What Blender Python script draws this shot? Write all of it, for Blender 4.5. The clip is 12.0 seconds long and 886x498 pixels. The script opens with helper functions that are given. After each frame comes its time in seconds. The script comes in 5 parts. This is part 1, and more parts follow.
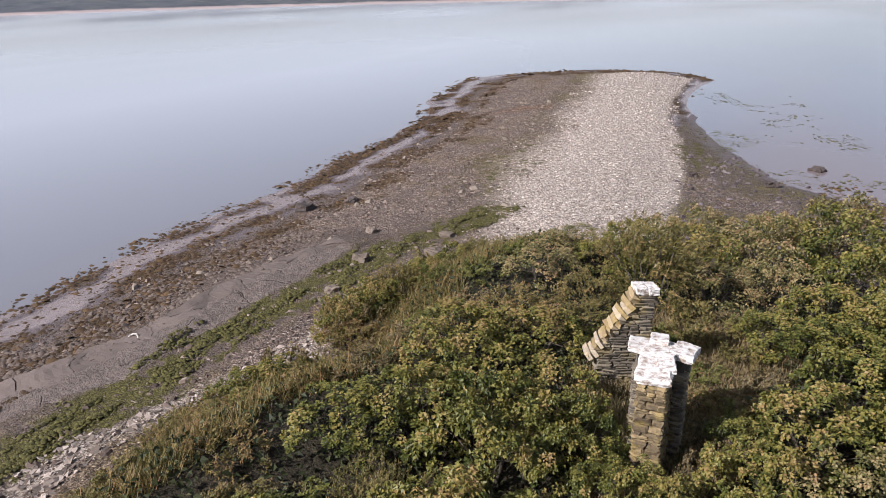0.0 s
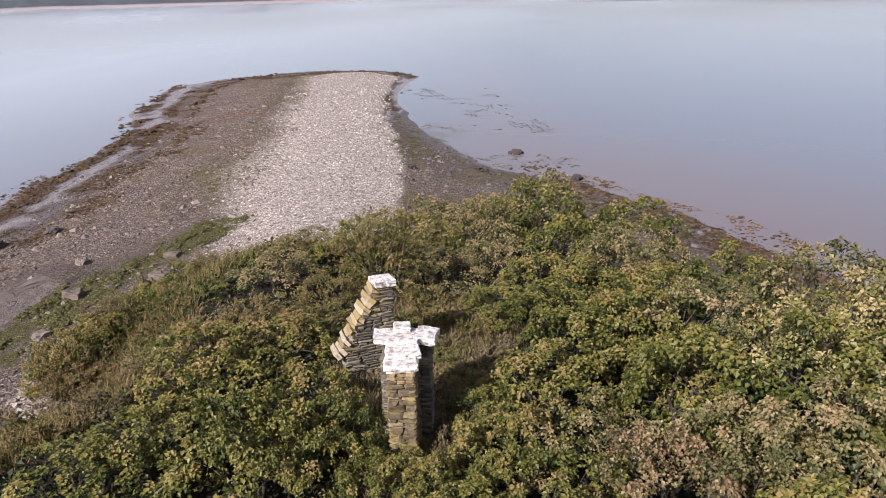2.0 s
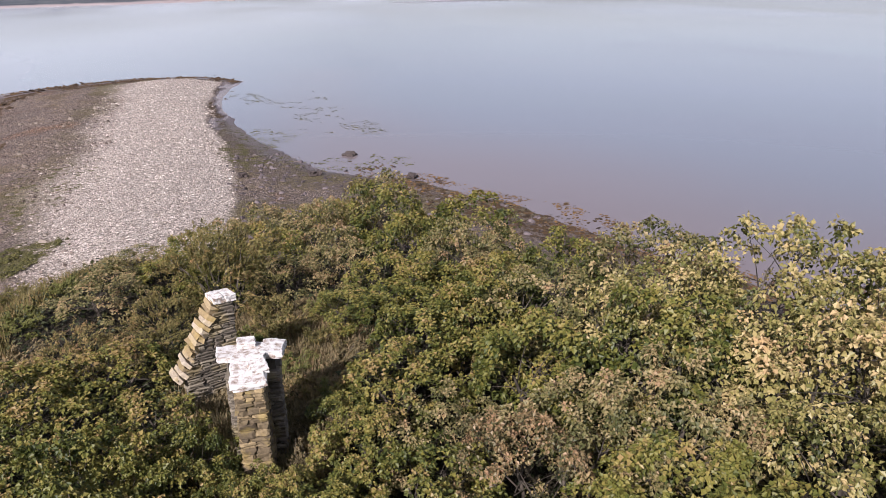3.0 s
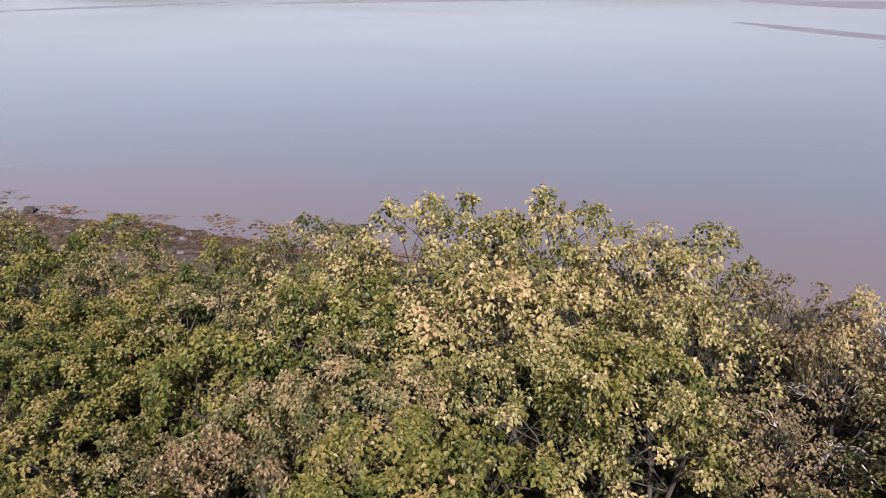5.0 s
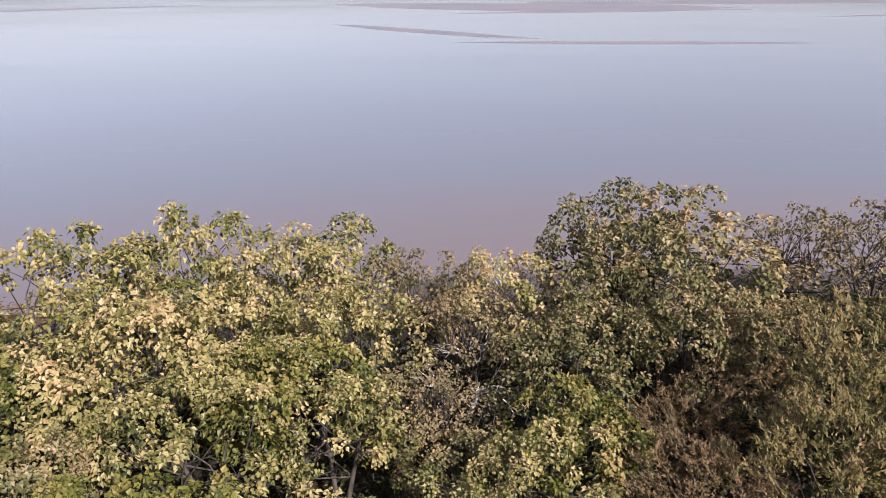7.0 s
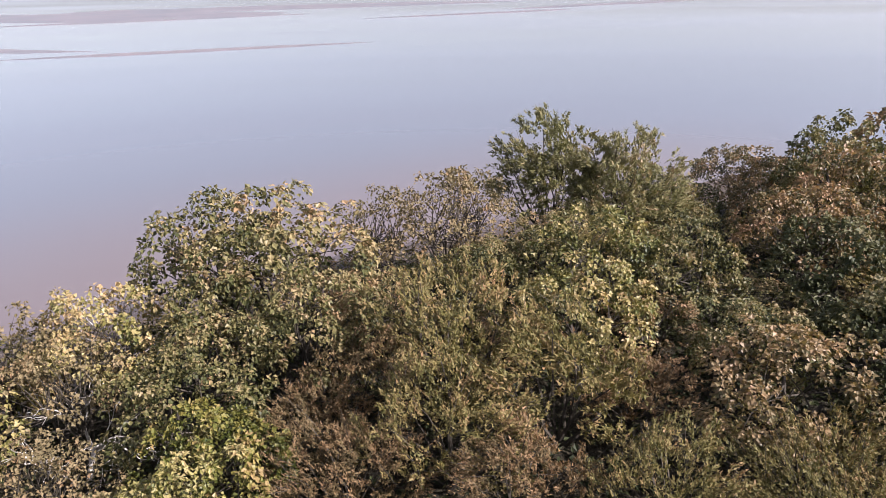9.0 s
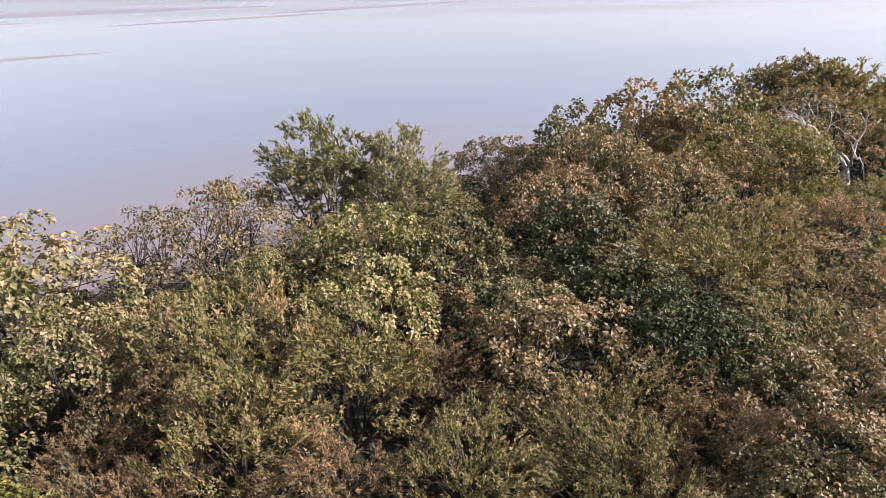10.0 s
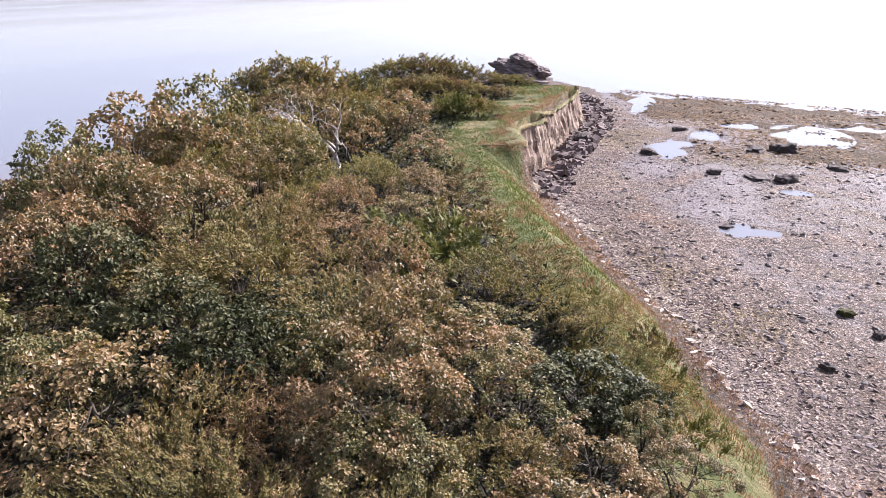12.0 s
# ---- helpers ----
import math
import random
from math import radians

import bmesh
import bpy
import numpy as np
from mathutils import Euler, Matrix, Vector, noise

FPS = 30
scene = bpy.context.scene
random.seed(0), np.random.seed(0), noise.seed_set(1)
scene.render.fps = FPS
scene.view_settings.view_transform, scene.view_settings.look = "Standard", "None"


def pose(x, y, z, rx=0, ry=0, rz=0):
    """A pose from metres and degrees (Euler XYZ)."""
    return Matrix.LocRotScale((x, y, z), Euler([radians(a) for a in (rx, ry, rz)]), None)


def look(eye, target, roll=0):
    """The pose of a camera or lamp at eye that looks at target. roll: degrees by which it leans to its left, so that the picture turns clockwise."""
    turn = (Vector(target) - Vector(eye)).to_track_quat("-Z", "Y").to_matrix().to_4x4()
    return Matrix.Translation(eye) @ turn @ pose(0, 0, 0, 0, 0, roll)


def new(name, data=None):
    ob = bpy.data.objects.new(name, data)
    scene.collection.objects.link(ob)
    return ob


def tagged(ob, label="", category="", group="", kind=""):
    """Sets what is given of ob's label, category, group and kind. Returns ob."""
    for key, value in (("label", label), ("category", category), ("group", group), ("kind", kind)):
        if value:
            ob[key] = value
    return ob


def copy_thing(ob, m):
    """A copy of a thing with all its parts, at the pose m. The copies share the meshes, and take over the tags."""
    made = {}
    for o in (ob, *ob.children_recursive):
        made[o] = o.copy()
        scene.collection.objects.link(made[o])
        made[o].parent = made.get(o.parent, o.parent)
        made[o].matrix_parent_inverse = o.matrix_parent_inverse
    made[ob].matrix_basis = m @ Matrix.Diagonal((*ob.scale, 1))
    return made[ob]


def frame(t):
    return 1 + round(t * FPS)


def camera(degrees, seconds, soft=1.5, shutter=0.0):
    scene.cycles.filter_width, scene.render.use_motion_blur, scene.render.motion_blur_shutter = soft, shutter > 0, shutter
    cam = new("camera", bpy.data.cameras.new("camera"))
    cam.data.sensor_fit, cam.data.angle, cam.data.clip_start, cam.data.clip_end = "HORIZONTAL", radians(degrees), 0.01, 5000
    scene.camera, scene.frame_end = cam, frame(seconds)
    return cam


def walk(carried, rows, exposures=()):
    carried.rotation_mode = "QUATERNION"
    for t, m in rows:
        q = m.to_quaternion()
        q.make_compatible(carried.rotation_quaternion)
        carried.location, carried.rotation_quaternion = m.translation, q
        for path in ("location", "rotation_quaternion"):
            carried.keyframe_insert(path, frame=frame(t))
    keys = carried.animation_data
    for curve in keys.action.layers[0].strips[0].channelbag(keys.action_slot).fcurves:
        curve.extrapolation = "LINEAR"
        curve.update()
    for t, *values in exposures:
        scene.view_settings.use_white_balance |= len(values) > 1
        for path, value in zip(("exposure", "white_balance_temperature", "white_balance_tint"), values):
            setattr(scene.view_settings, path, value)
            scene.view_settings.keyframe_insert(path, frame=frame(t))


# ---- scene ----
cam = camera(64.39, 12.0, soft=0.7)
EXPOSURES = [(0, 0.6, 5950, 16), (5, 0.66, 5950, 22.5), (8.5, 1.04, 6000, 20), (10, 1.28, 6000, 20), (12, 1.47, 5850, 22)]
PATH = [  # seconds, x, y, z, pitch, roll, yaw
    (0, 0.000, -0.000, 16.000, -20.764, -1.072, 27.120),
    (0.5, 0.011, 0.035, 15.994, -20.809, -1.036, 22.105),
    (1, 0.023, 0.070, 15.989, -20.854, -1.000, 16.110),
    (1.5, 0.034, 0.104, 15.983, -20.899, -0.964, 10.279),
    (2, 0.045, 0.135, 15.978, -20.943, -0.928, 4.491),
    (2.5, 0.052, 0.163, 15.974, -20.988, -0.892, -2.092),
    (3, 0.058, 0.186, 15.971, -21.033, -0.856, -9.218),
    (3.2, 0.063, 0.193, 15.968, -21.038, -0.858, -12.085),
    (4.8, 0.181, 0.197, 15.883, -21.075, -0.873, -35.101),
    (5, 0.204, 0.193, 15.872, -21.080, -0.874, -38.081),
    (5.5, 0.271, 0.176, 15.848, -21.091, -0.879, -45.501),
    (6, 0.348, 0.153, 15.825, -21.103, -0.884, -52.929),
    (6.5, 0.431, 0.121, 15.801, -21.108, -0.909, -60.381),
    (6.7, 0.468, 0.107, 15.789, -21.110, -0.920, -63.343),
    (8.3, 0.748, -0.074, 15.687, -21.128, -1.002, -88.386),
    (8.5, 0.763, -0.114, 15.673, -21.130, -1.012, -91.886),
    (9, 0.787, -0.225, 15.638, -21.135, -1.038, -100.801),
    (9.5, 0.798, -0.342, 15.607, -21.133, -1.031, -110.095),
    (10, 0.795, -0.460, 15.584, -21.130, -1.023, -119.470),
    (10.5, 0.780, -0.584, 15.565, -21.128, -1.016, -128.869),
    (11, 0.768, -0.709, 15.545, -21.126, -1.008, -138.374),
    (11.5, 0.768, -0.838, 15.520, -21.123, -1.000, -148.482),
    (12, 0.772, -0.969, 15.493, -21.121, -0.993, -158.520),
]
walk(cam, [(r[0], pose(r[1], r[2], r[3], 90 + r[4], 0, r[6]) @ pose(0, 0, 0, 0, 0, r[5])) for r in PATH], EXPOSURES)

# ---- world, sun ----
SUN_YAW, SUN_ELEV = 147.0, 36.0  # heading of the sun (0 = +y, turning to -x) and its height
world = bpy.data.worlds.new("sky")
scene.world = world
world.use_nodes = True
wt = world.node_tree
sky = wt.nodes.new("ShaderNodeTexSky")
sky.sky_type, sky.sun_disc = "NISHITA", False
sky.sun_elevation = radians(SUN_ELEV)
sky.sun_rotation = radians(-SUN_YAW)
sky.air_density, sky.dust_density, sky.ozone_density = 1.0, 2.3, 1.5
wt.nodes["Background"].inputs[1].default_value = 0.092
haze = wt.nodes.new("ShaderNodeHueSaturation")  # thin haze takes the blue out of the sky
haze.inputs["Saturation"].default_value = 0.5
wt.links.new(sky.outputs[0], haze.inputs["Color"])
wt.links.new(haze.outputs[0], wt.nodes["Background"].inputs[0])
sun_data = bpy.data.lights.new("sun", "SUN")
sun_data.energy, sun_data.angle, sun_data.color = 5.0, radians(0.6), (1.0, 0.94, 0.84)
sun = new("sun", sun_data)
sdir = Vector((-math.sin(radians(SUN_YAW)) * math.cos(radians(SUN_ELEV)), math.cos(radians(SUN_YAW)) * math.cos(radians(SUN_ELEV)), math.sin(radians(SUN_ELEV))))
sun.matrix_basis = look(sdir * 100, (0, 0, 0))


# ---- materials ----
class Mat:
    """Short hand for building node materials."""

    def __init__(self, name, rough=0.8, spec=0.3):
        self.m = bpy.data.materials.new(name)
        self.m.use_nodes = True
        self.t = self.m.node_tree
        self.b = self.t.nodes["Principled BSDF"]
        self.b.inputs["Roughness"].default_value = rough
        self.b.inputs["Specular IOR Level"].default_value = spec

    def node(self, kind):
        return self.t.nodes.new(kind)

    def put(self, sock, v):
        if isinstance(v, bpy.types.NodeSocket):
            self.t.links.new(v, sock)
        elif isinstance(v, (tuple, list)) and len(v) == 3 and sock.type == "RGBA":
            sock.default_value = (*v, 1)
        else:
            sock.default_value = v

    def pos(self):
        return self.node("ShaderNodeNewGeometry").outputs["Position"]

    def noise(self, scale, detail=4.0, rough=0.55, where=None, stretch=None):
        n = self.node("ShaderNodeTexNoise")
        n.inputs["Scale"].default_value, n.inputs["Detail"].default_value, n.inputs["Roughness"].default_value = scale, detail, rough
        p = where or self.pos()
        if stretch:
            mp = self.node("ShaderNodeMapping")
            mp.inputs["Scale"].default_value = stretch
            self.put(mp.inputs[0], p)
            p = mp.outputs[0]
        self.put(n.inputs["Vector"], p)
        return n.outputs["Fac"]

    def voro(self, scale, out="Color", feature="F1", where=None):
        n = self.node("ShaderNodeTexVoronoi")
        n.feature = feature
        n.inputs["Scale"].default_value = scale
        self.put(n.inputs["Vector"], where or self.pos())
        return n.outputs[out]

    def ramp(self, fac, stops, mode="LINEAR"):
        n = self.node("ShaderNodeValToRGB")
        n.color_ramp.interpolation = mode
        e = n.color_ramp.elements
        while len(e) < len(stops):
            e.new(0.5)
        for i, (p, c) in enumerate(stops):
            e[i].position = p
            e[i].color = (*c, 1) if isinstance(c, tuple) else (c, c, c, 1)
        self.put(n.inputs[0], fac)
        return n.outputs[0]

    def mix(self, fac, a, b, blend="MIX"):
        n = self.node("ShaderNodeMix")
        n.data_type, n.blend_type = "RGBA", blend
        self.put(n.inputs[0], fac)
        self.put(n.inputs[6], a)
        self.put(n.inputs[7], b)
        return n.outputs[2]

    def math(self, op, a, b=0.0, clamp=False):
        n = self.node("ShaderNodeMath")
        n.operation, n.use_clamp = op, clamp
        self.put(n.inputs[0], a)
        self.put(n.inputs[1], b)
        return n.outputs[0]

    def attr(self, name):
        n = self.node("ShaderNodeAttribute")
        n.attribute_name = name
        s = self.node("ShaderNodeSeparateColor")
        self.put(s.inputs[0], n.outputs["Color"])
        return s.outputs

    def bump(self, height, strength=0.5, dist=0.05):
        n = self.node("ShaderNodeBump")
        n.inputs["Strength"].default_value, n.inputs["Distance"].default_value = strength, dist
        self.put(n.inputs["Height"], height)
        self.put(self.b.inputs["Normal"], n.outputs[0])

    def colour(self, c):
        self.put(self.b.inputs["Base Color"], c)
        return self.m

    def rough(self, r):
        self.put(self.b.inputs["Roughness"], r)


def leaf_material(name, stops, rough=0.5, through_light=0.36, spec=0.4):
    """Leaves: a colour for each shoot and leaf, a shift for each tree, light passing through."""
    k = Mat(name, rough, spec)
    geo = k.node("ShaderNodeNewGeometry")
    obj = k.node("ShaderNodeObjectInfo")
    tone = k.attr("tone")  # red: one value a shoot, green: leaf's height on a tree shoot, reach along a shrub spray
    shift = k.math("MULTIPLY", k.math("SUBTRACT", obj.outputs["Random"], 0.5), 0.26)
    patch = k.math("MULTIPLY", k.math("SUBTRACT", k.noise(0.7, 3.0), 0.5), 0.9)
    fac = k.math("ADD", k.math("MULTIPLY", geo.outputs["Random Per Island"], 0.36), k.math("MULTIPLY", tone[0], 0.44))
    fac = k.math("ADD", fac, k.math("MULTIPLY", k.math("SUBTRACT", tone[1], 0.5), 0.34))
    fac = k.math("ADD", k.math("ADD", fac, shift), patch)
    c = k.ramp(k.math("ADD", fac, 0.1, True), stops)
    c = k.mix(0.3, c, k.ramp(k.noise(16.0, 2.0), [(0.3, 0.6), (0.7, 1.25)]), "MULTIPLY")
    k.colour(c)
    tr = k.node("ShaderNodeBsdfTranslucent")
    k.put(tr.inputs[0], k.mix(1.0, c, (1.15, 1.15, 0.62), "MULTIPLY"))
    mx = k.node("ShaderNodeMixShader")
    mx.inputs[0].default_value = through_light * 0.68
    k.t.links.new(k.b.outputs[0], mx.inputs[1])
    k.t.links.new(tr.outputs[0], mx.inputs[2])
    k.t.links.new(mx.outputs[0], k.t.nodes["Material Output"].inputs[0])
    return k.m


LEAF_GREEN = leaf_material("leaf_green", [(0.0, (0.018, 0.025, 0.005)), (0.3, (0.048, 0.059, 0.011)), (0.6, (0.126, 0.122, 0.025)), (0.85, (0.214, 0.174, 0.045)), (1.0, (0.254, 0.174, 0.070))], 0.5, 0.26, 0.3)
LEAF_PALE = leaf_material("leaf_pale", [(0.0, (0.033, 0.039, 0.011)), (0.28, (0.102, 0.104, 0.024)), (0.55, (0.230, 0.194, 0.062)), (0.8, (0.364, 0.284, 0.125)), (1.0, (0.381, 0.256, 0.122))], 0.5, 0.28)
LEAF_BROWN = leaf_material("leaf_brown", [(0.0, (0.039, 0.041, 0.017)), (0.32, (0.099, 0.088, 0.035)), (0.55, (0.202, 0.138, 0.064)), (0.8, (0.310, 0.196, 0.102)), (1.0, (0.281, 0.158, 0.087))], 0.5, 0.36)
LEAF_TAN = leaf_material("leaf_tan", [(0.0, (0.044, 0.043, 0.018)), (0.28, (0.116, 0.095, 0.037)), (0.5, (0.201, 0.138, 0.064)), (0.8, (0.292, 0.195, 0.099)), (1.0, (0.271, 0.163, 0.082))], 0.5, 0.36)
# undergrowth: the deep shade between crowns is put into these near-black leaf colours
LEAF_UNDER_SHADE = leaf_material("undergrowth_leaf_shaded", [(0.0, (0.010, 0.014, 0.005)), (0.5, (0.024, 0.030, 0.011)), (0.85, (0.05, 0.054, 0.02)), (1.0, (0.09, 0.08, 0.035))], 0.6, 0.1, 0.2)
LEAF_DULL = leaf_material("leaf_dull", [(0.0, (0.025, 0.031, 0.011)), (0.3, (0.068, 0.071, 0.023)), (0.6, (0.153, 0.132, 0.050)), (0.85, (0.295, 0.225, 0.110)), (1.0, (0.285, 0.182, 0.095))], 0.5, 0.3, 0.3)
LEAF_DARK = leaf_material("leaf_dark", [(0.0, (0.018, 0.023, 0.009)), (0.5, (0.052, 0.058, 0.022)), (0.85, (0.115, 0.108, 0.05)), (1.0, (0.20, 0.165, 0.085))], 0.55, 0.2, 0.22)
LEAF_OLIVE = leaf_material("leaf_olive", [(0.0, (0.048, 0.046, 0.015)), (0.35, (0.113, 0.100, 0.030)), (0.65, (0.196, 0.152, 0.057)), (1.0, (0.286, 0.166, 0.086))], 0.6, 0.28, 0.22)
LEAF_RUSSET = leaf_material("leaf_russet", [(0.0, (0.053, 0.043, 0.018)), (0.4, (0.132, 0.093, 0.042)), (0.75, (0.206, 0.125, 0.063)), (1.0, (0.222, 0.138, 0.071))], 0.65, 0.28, 0.25)
LEAF_LIME = leaf_material("leaf_lime", [(0.0, (0.047, 0.059, 0.015)), (0.4, (0.097, 0.105, 0.027)), (0.8, (0.163, 0.155, 0.047)), (1.0, (0.210, 0.173, 0.058))], 0.6, 0.3, 0.2)
LEAF_GREY = leaf_material("leaf_dry", [(0.0, (0.059, 0.050, 0.025)), (0.4, (0.134, 0.106, 0.052)), (0.8, (0.235, 0.175, 0.094)), (1.0, (0.210, 0.130, 0.067))], 0.6, 0.3, 0.2)
LEAF_WILLOW = leaf_material("leaf_willow", [(0.0, (0.058, 0.061, 0.023)), (0.4, (0.131, 0.126, 0.048)), (0.8, (0.221, 0.194, 0.089)), (1.0, (0.294, 0.210, 0.116))], 0.55, 0.35, 0.25)
LEAF_HEDGE = leaf_material("leaf_hedge", [(0.0, (0.070, 0.071, 0.023)), (0.35, (0.160, 0.144, 0.043)), (0.65, (0.256, 0.205, 0.075)), (1.0, (0.345, 0.211, 0.103))], 0.6, 0.35, 0.2)
LEAF_GRASS = leaf_material("grass_blade", [(0.0, (0.043, 0.076, 0.018)), (0.4, (0.090, 0.129, 0.029)), (0.75, (0.172, 0.189, 0.055)), (1.0, (0.312, 0.276, 0.106))], 0.6, 0.28, 0.15)
LEAF_STRAW = leaf_material("dry_grass_blade", [(0.0, (0.155, 0.103, 0.056)), (0.4, (0.335, 0.200, 0.138)), (1.0, (0.515, 0.308, 0.234))], 0.65, 0.3, 0.2)


def bark_material(name, dark, light):
    k = Mat(name, 0.85)
    n = k.noise(9.0, 5.0, stretch=(1, 1, 0.25))
    k.bump(n, 0.6, 0.02)
    return k.colour(k.mix(k.ramp(n, [(0.35, 0.0), (0.7, 1.0)]), dark, light))


BARK = bark_material("bark", (0.028, 0.022, 0.016), (0.095, 0.078, 0.06))
BARK_PALE = bark_material("bleached_bark", (0.24, 0.21, 0.18), (0.62, 0.57, 0.52))


def stone_material(name, a, b, c, rough=0.85, lichen=0.0):
    """Stones that differ one from another, with grain and lichen."""
    k = Mat(name, rough)
    geo, obj = k.node("ShaderNodeNewGeometry"), k.node("ShaderNodeObjectInfo")
    pick = k.math("FRACT", k.math("ADD", geo.outputs["Random Per Island"], obj.outputs["Random"]))
    col = k.ramp(pick, [(0.0, a), (0.5, b), (1.0, c)])
    g = k.noise(18.0, 5.0)
    col = k.mix(0.5, col, k.ramp(g, [(0.25, 0.45), (0.75, 1.4)]), "MULTIPLY")
    if lichen:
        col = k.mix(k.math("MULTIPLY", k.ramp(k.noise(2.2, 4.0), [(0.5, 0.0), (0.62, 1.0)]), lichen), col, (0.30, 0.22, 0.055))
    k.bump(g, 0.5, 0.02)
    return k.colour(col)


SHINGLE_STONE = stone_material("shingle_stone", (0.13, 0.100, 0.080), (0.40, 0.33, 0.277), (0.60, 0.525, 0.46))
BEACH_STONE = stone_material("beach_stone", (0.055, 0.038, 0.030), (0.115, 0.084, 0.068), (0.235, 0.185, 0.155), 0.85)
WET_STONE = stone_material("wet_stone", (0.040, 0.030, 0.029), (0.080, 0.062, 0.062), (0.14, 0.112, 0.112), 0.7)
SLAB_STONE = stone_material("slab_stone", (0.092, 0.068, 0.062), (0.132, 0.100, 0.094), (0.19, 0.150, 0.142), 0.9)
CLOD_MUD = stone_material("mud_clod", (0.075, 0.054, 0.043), (0.105, 0.078, 0.063), (0.145, 0.110, 0.091), 0.8)
BOULDER_STONE = stone_material("boulder_stone", (0.11, 0.086, 0.067), (0.16, 0.126, 0.10), (0.22, 0.18, 0.145), 0.85)
WALL_STONE = stone_material("wall_stone", (0.070, 0.052, 0.033), (0.155, 0.116, 0.066), (0.29, 0.215, 0.115), 0.9, 0.35)
BANK_STONE = stone_material("bank_stone", (0.11, 0.085, 0.069), (0.22, 0.178, 0.148), (0.38, 0.32, 0.278))
SLATE_STONE = stone_material("slate_stone", (0.085, 0.07, 0.055), (0.14, 0.118, 0.09), (0.21, 0.178, 0.13), 0.9, 0.25)
COPING_STONE = stone_material("lichened_coping", (0.16, 0.12, 0.075), (0.25, 0.182, 0.088), (0.35, 0.295, 0.23), 0.9, 0.3)
ROCK_DARK = stone_material("dark_rock", (0.045, 0.033, 0.030), (0.06, 0.047, 0.042), (0.085, 0.067, 0.06), 0.85)
WEED = stone_material("bladder_wrack", (0.028, 0.016, 0.008), (0.055, 0.031, 0.013), (0.09, 0.053, 0.022), 0.8)
RUST_WEED = stone_material("rust_weed", (0.050, 0.026, 0.009), (0.098, 0.052, 0.017), (0.155, 0.086, 0.030), 0.85)
MOSS = stone_material("green_weed", (0.032, 0.030, 0.008), (0.060, 0.055, 0.013), (0.098, 0.086, 0.024), 0.9)

kg = Mat("guano", 0.85)
gn = kg.noise(6.0, 6.0, 0.7)
kg.bump(gn, 0.8, 0.05)
GUANO = kg.colour(kg.ramp(gn, [(0.3, (0.16, 0.11, 0.08)), (0.42, (0.32, 0.26, 0.22)), (0.5, (0.52, 0.49, 0.46)), (0.65, (0.64, 0.62, 0.59))]))

# ground: soil, mud, shingle, weed, algae, grass, mixed by zone weights
k = Mat("ground_cover", 0.9, 0.2)
za, zb = k.attr("zone_a"), k.attr("zone_b")
fine, mid = k.noise(7.0, 6.0, 0.65), k.noise(1.3, 5.0, 0.6)
peb = k.voro(12.0)
peb_v = k.node("ShaderNodeSeparateColor")
k.put(peb_v.inputs[0], peb)
mud = k.mix(mid, (0.098, 0.072, 0.058), (0.155, 0.120, 0.100))
mud = k.mix(k.ramp(fine, [(0.42, 0.0), (0.62, 0.75)]), mud, (0.068, 0.051, 0.041))
col = mud


def zone(sock, lo=0.42, hi=0.58, n=None):
    """Zone weight with a ragged edge."""
    v = k.math("ADD", sock, k.math("MULTIPLY", k.math("SUBTRACT", n or mid, 0.5), 1.3))
    return k.ramp(v, [(lo, 0.0), (hi, 1.0)])


shing = k.ramp(peb_v.outputs[0], [(0.0, (0.075, 0.058, 0.046)), (0.25, (0.22, 0.178, 0.148)), (0.6, (0.41, 0.345, 0.293)), (1.0, (0.56, 0.49, 0.43))])
grav = k.ramp(peb_v.outputs[1], [(0.0, (0.022, 0.016, 0.012)), (0.45, (0.090, 0.069, 0.054)), (0.8, (0.20, 0.158, 0.13)), (1.0, (0.36, 0.30, 0.26))])
tone = k.ramp(k.noise(0.11, 4.0, 0.6), [(0.3, (1.25, 0.98, 0.78)), (0.42, (1.0, 0.97, 0.98)), (0.52, (1.25, 1.2, 1.18)), (0.62, (1.05, 0.98, 0.72)), (0.75, (0.8, 0.8, 0.78))])
grav = k.mix(1.0, k.mix(k.ramp(mid, [(0.35, 0.0), (0.65, 0.6)]), grav, mud), tone, "MULTIPLY")
col = k.mix(zone(zb[1], 0.3, 0.6), col, grav)
zc = k.attr("zone_c")
film = k.mix(fine, (0.064, 0.052, 0.020), (0.14, 0.112, 0.052))
col = k.mix(k.math("MULTIPLY", zone(zc[2], 0.35, 0.75), 0.8), col, film)
col = k.mix(zone(za[0], 0.25, 0.8, k.math("ADD", k.math("MULTIPLY", fine, 0.6), k.math("MULTIPLY", mid, 0.4))), col, shing)
weedc = k.mix(fine, (0.030, 0.018, 0.009), (0.085, 0.052, 0.022))
col = k.mix(zone(za[1], 0.48, 0.56), col, weedc)
algc = k.mix(fine, (0.046, 0.040, 0.013), (0.105, 0.092, 0.028))
col = k.mix(zone(za[2], 0.47, 0.58), col, algc)
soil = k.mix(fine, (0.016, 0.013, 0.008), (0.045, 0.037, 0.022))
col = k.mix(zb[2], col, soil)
grain = k.ramp(k.noise(14.0, 4.0, 0.65), [(0.33, 0.28), (0.5, 0.95), (0.67, 1.9)])
col = k.mix(0.9, col, grain, "MULTIPLY")
lumps = k.noise(3.0, 5.0, 0.75)
col = k.mix(0.75, col, k.ramp(lumps, [(0.36, 0.5), (0.5, 1.0), (0.64, 1.5)]), "MULTIPLY")
grs = k.mix(k.math("ADD", k.math("MULTIPLY", mid, 0.5), k.math("MULTIPLY", fine, 0.5)), (0.040, 0.056, 0.015), (0.110, 0.112, 0.036))
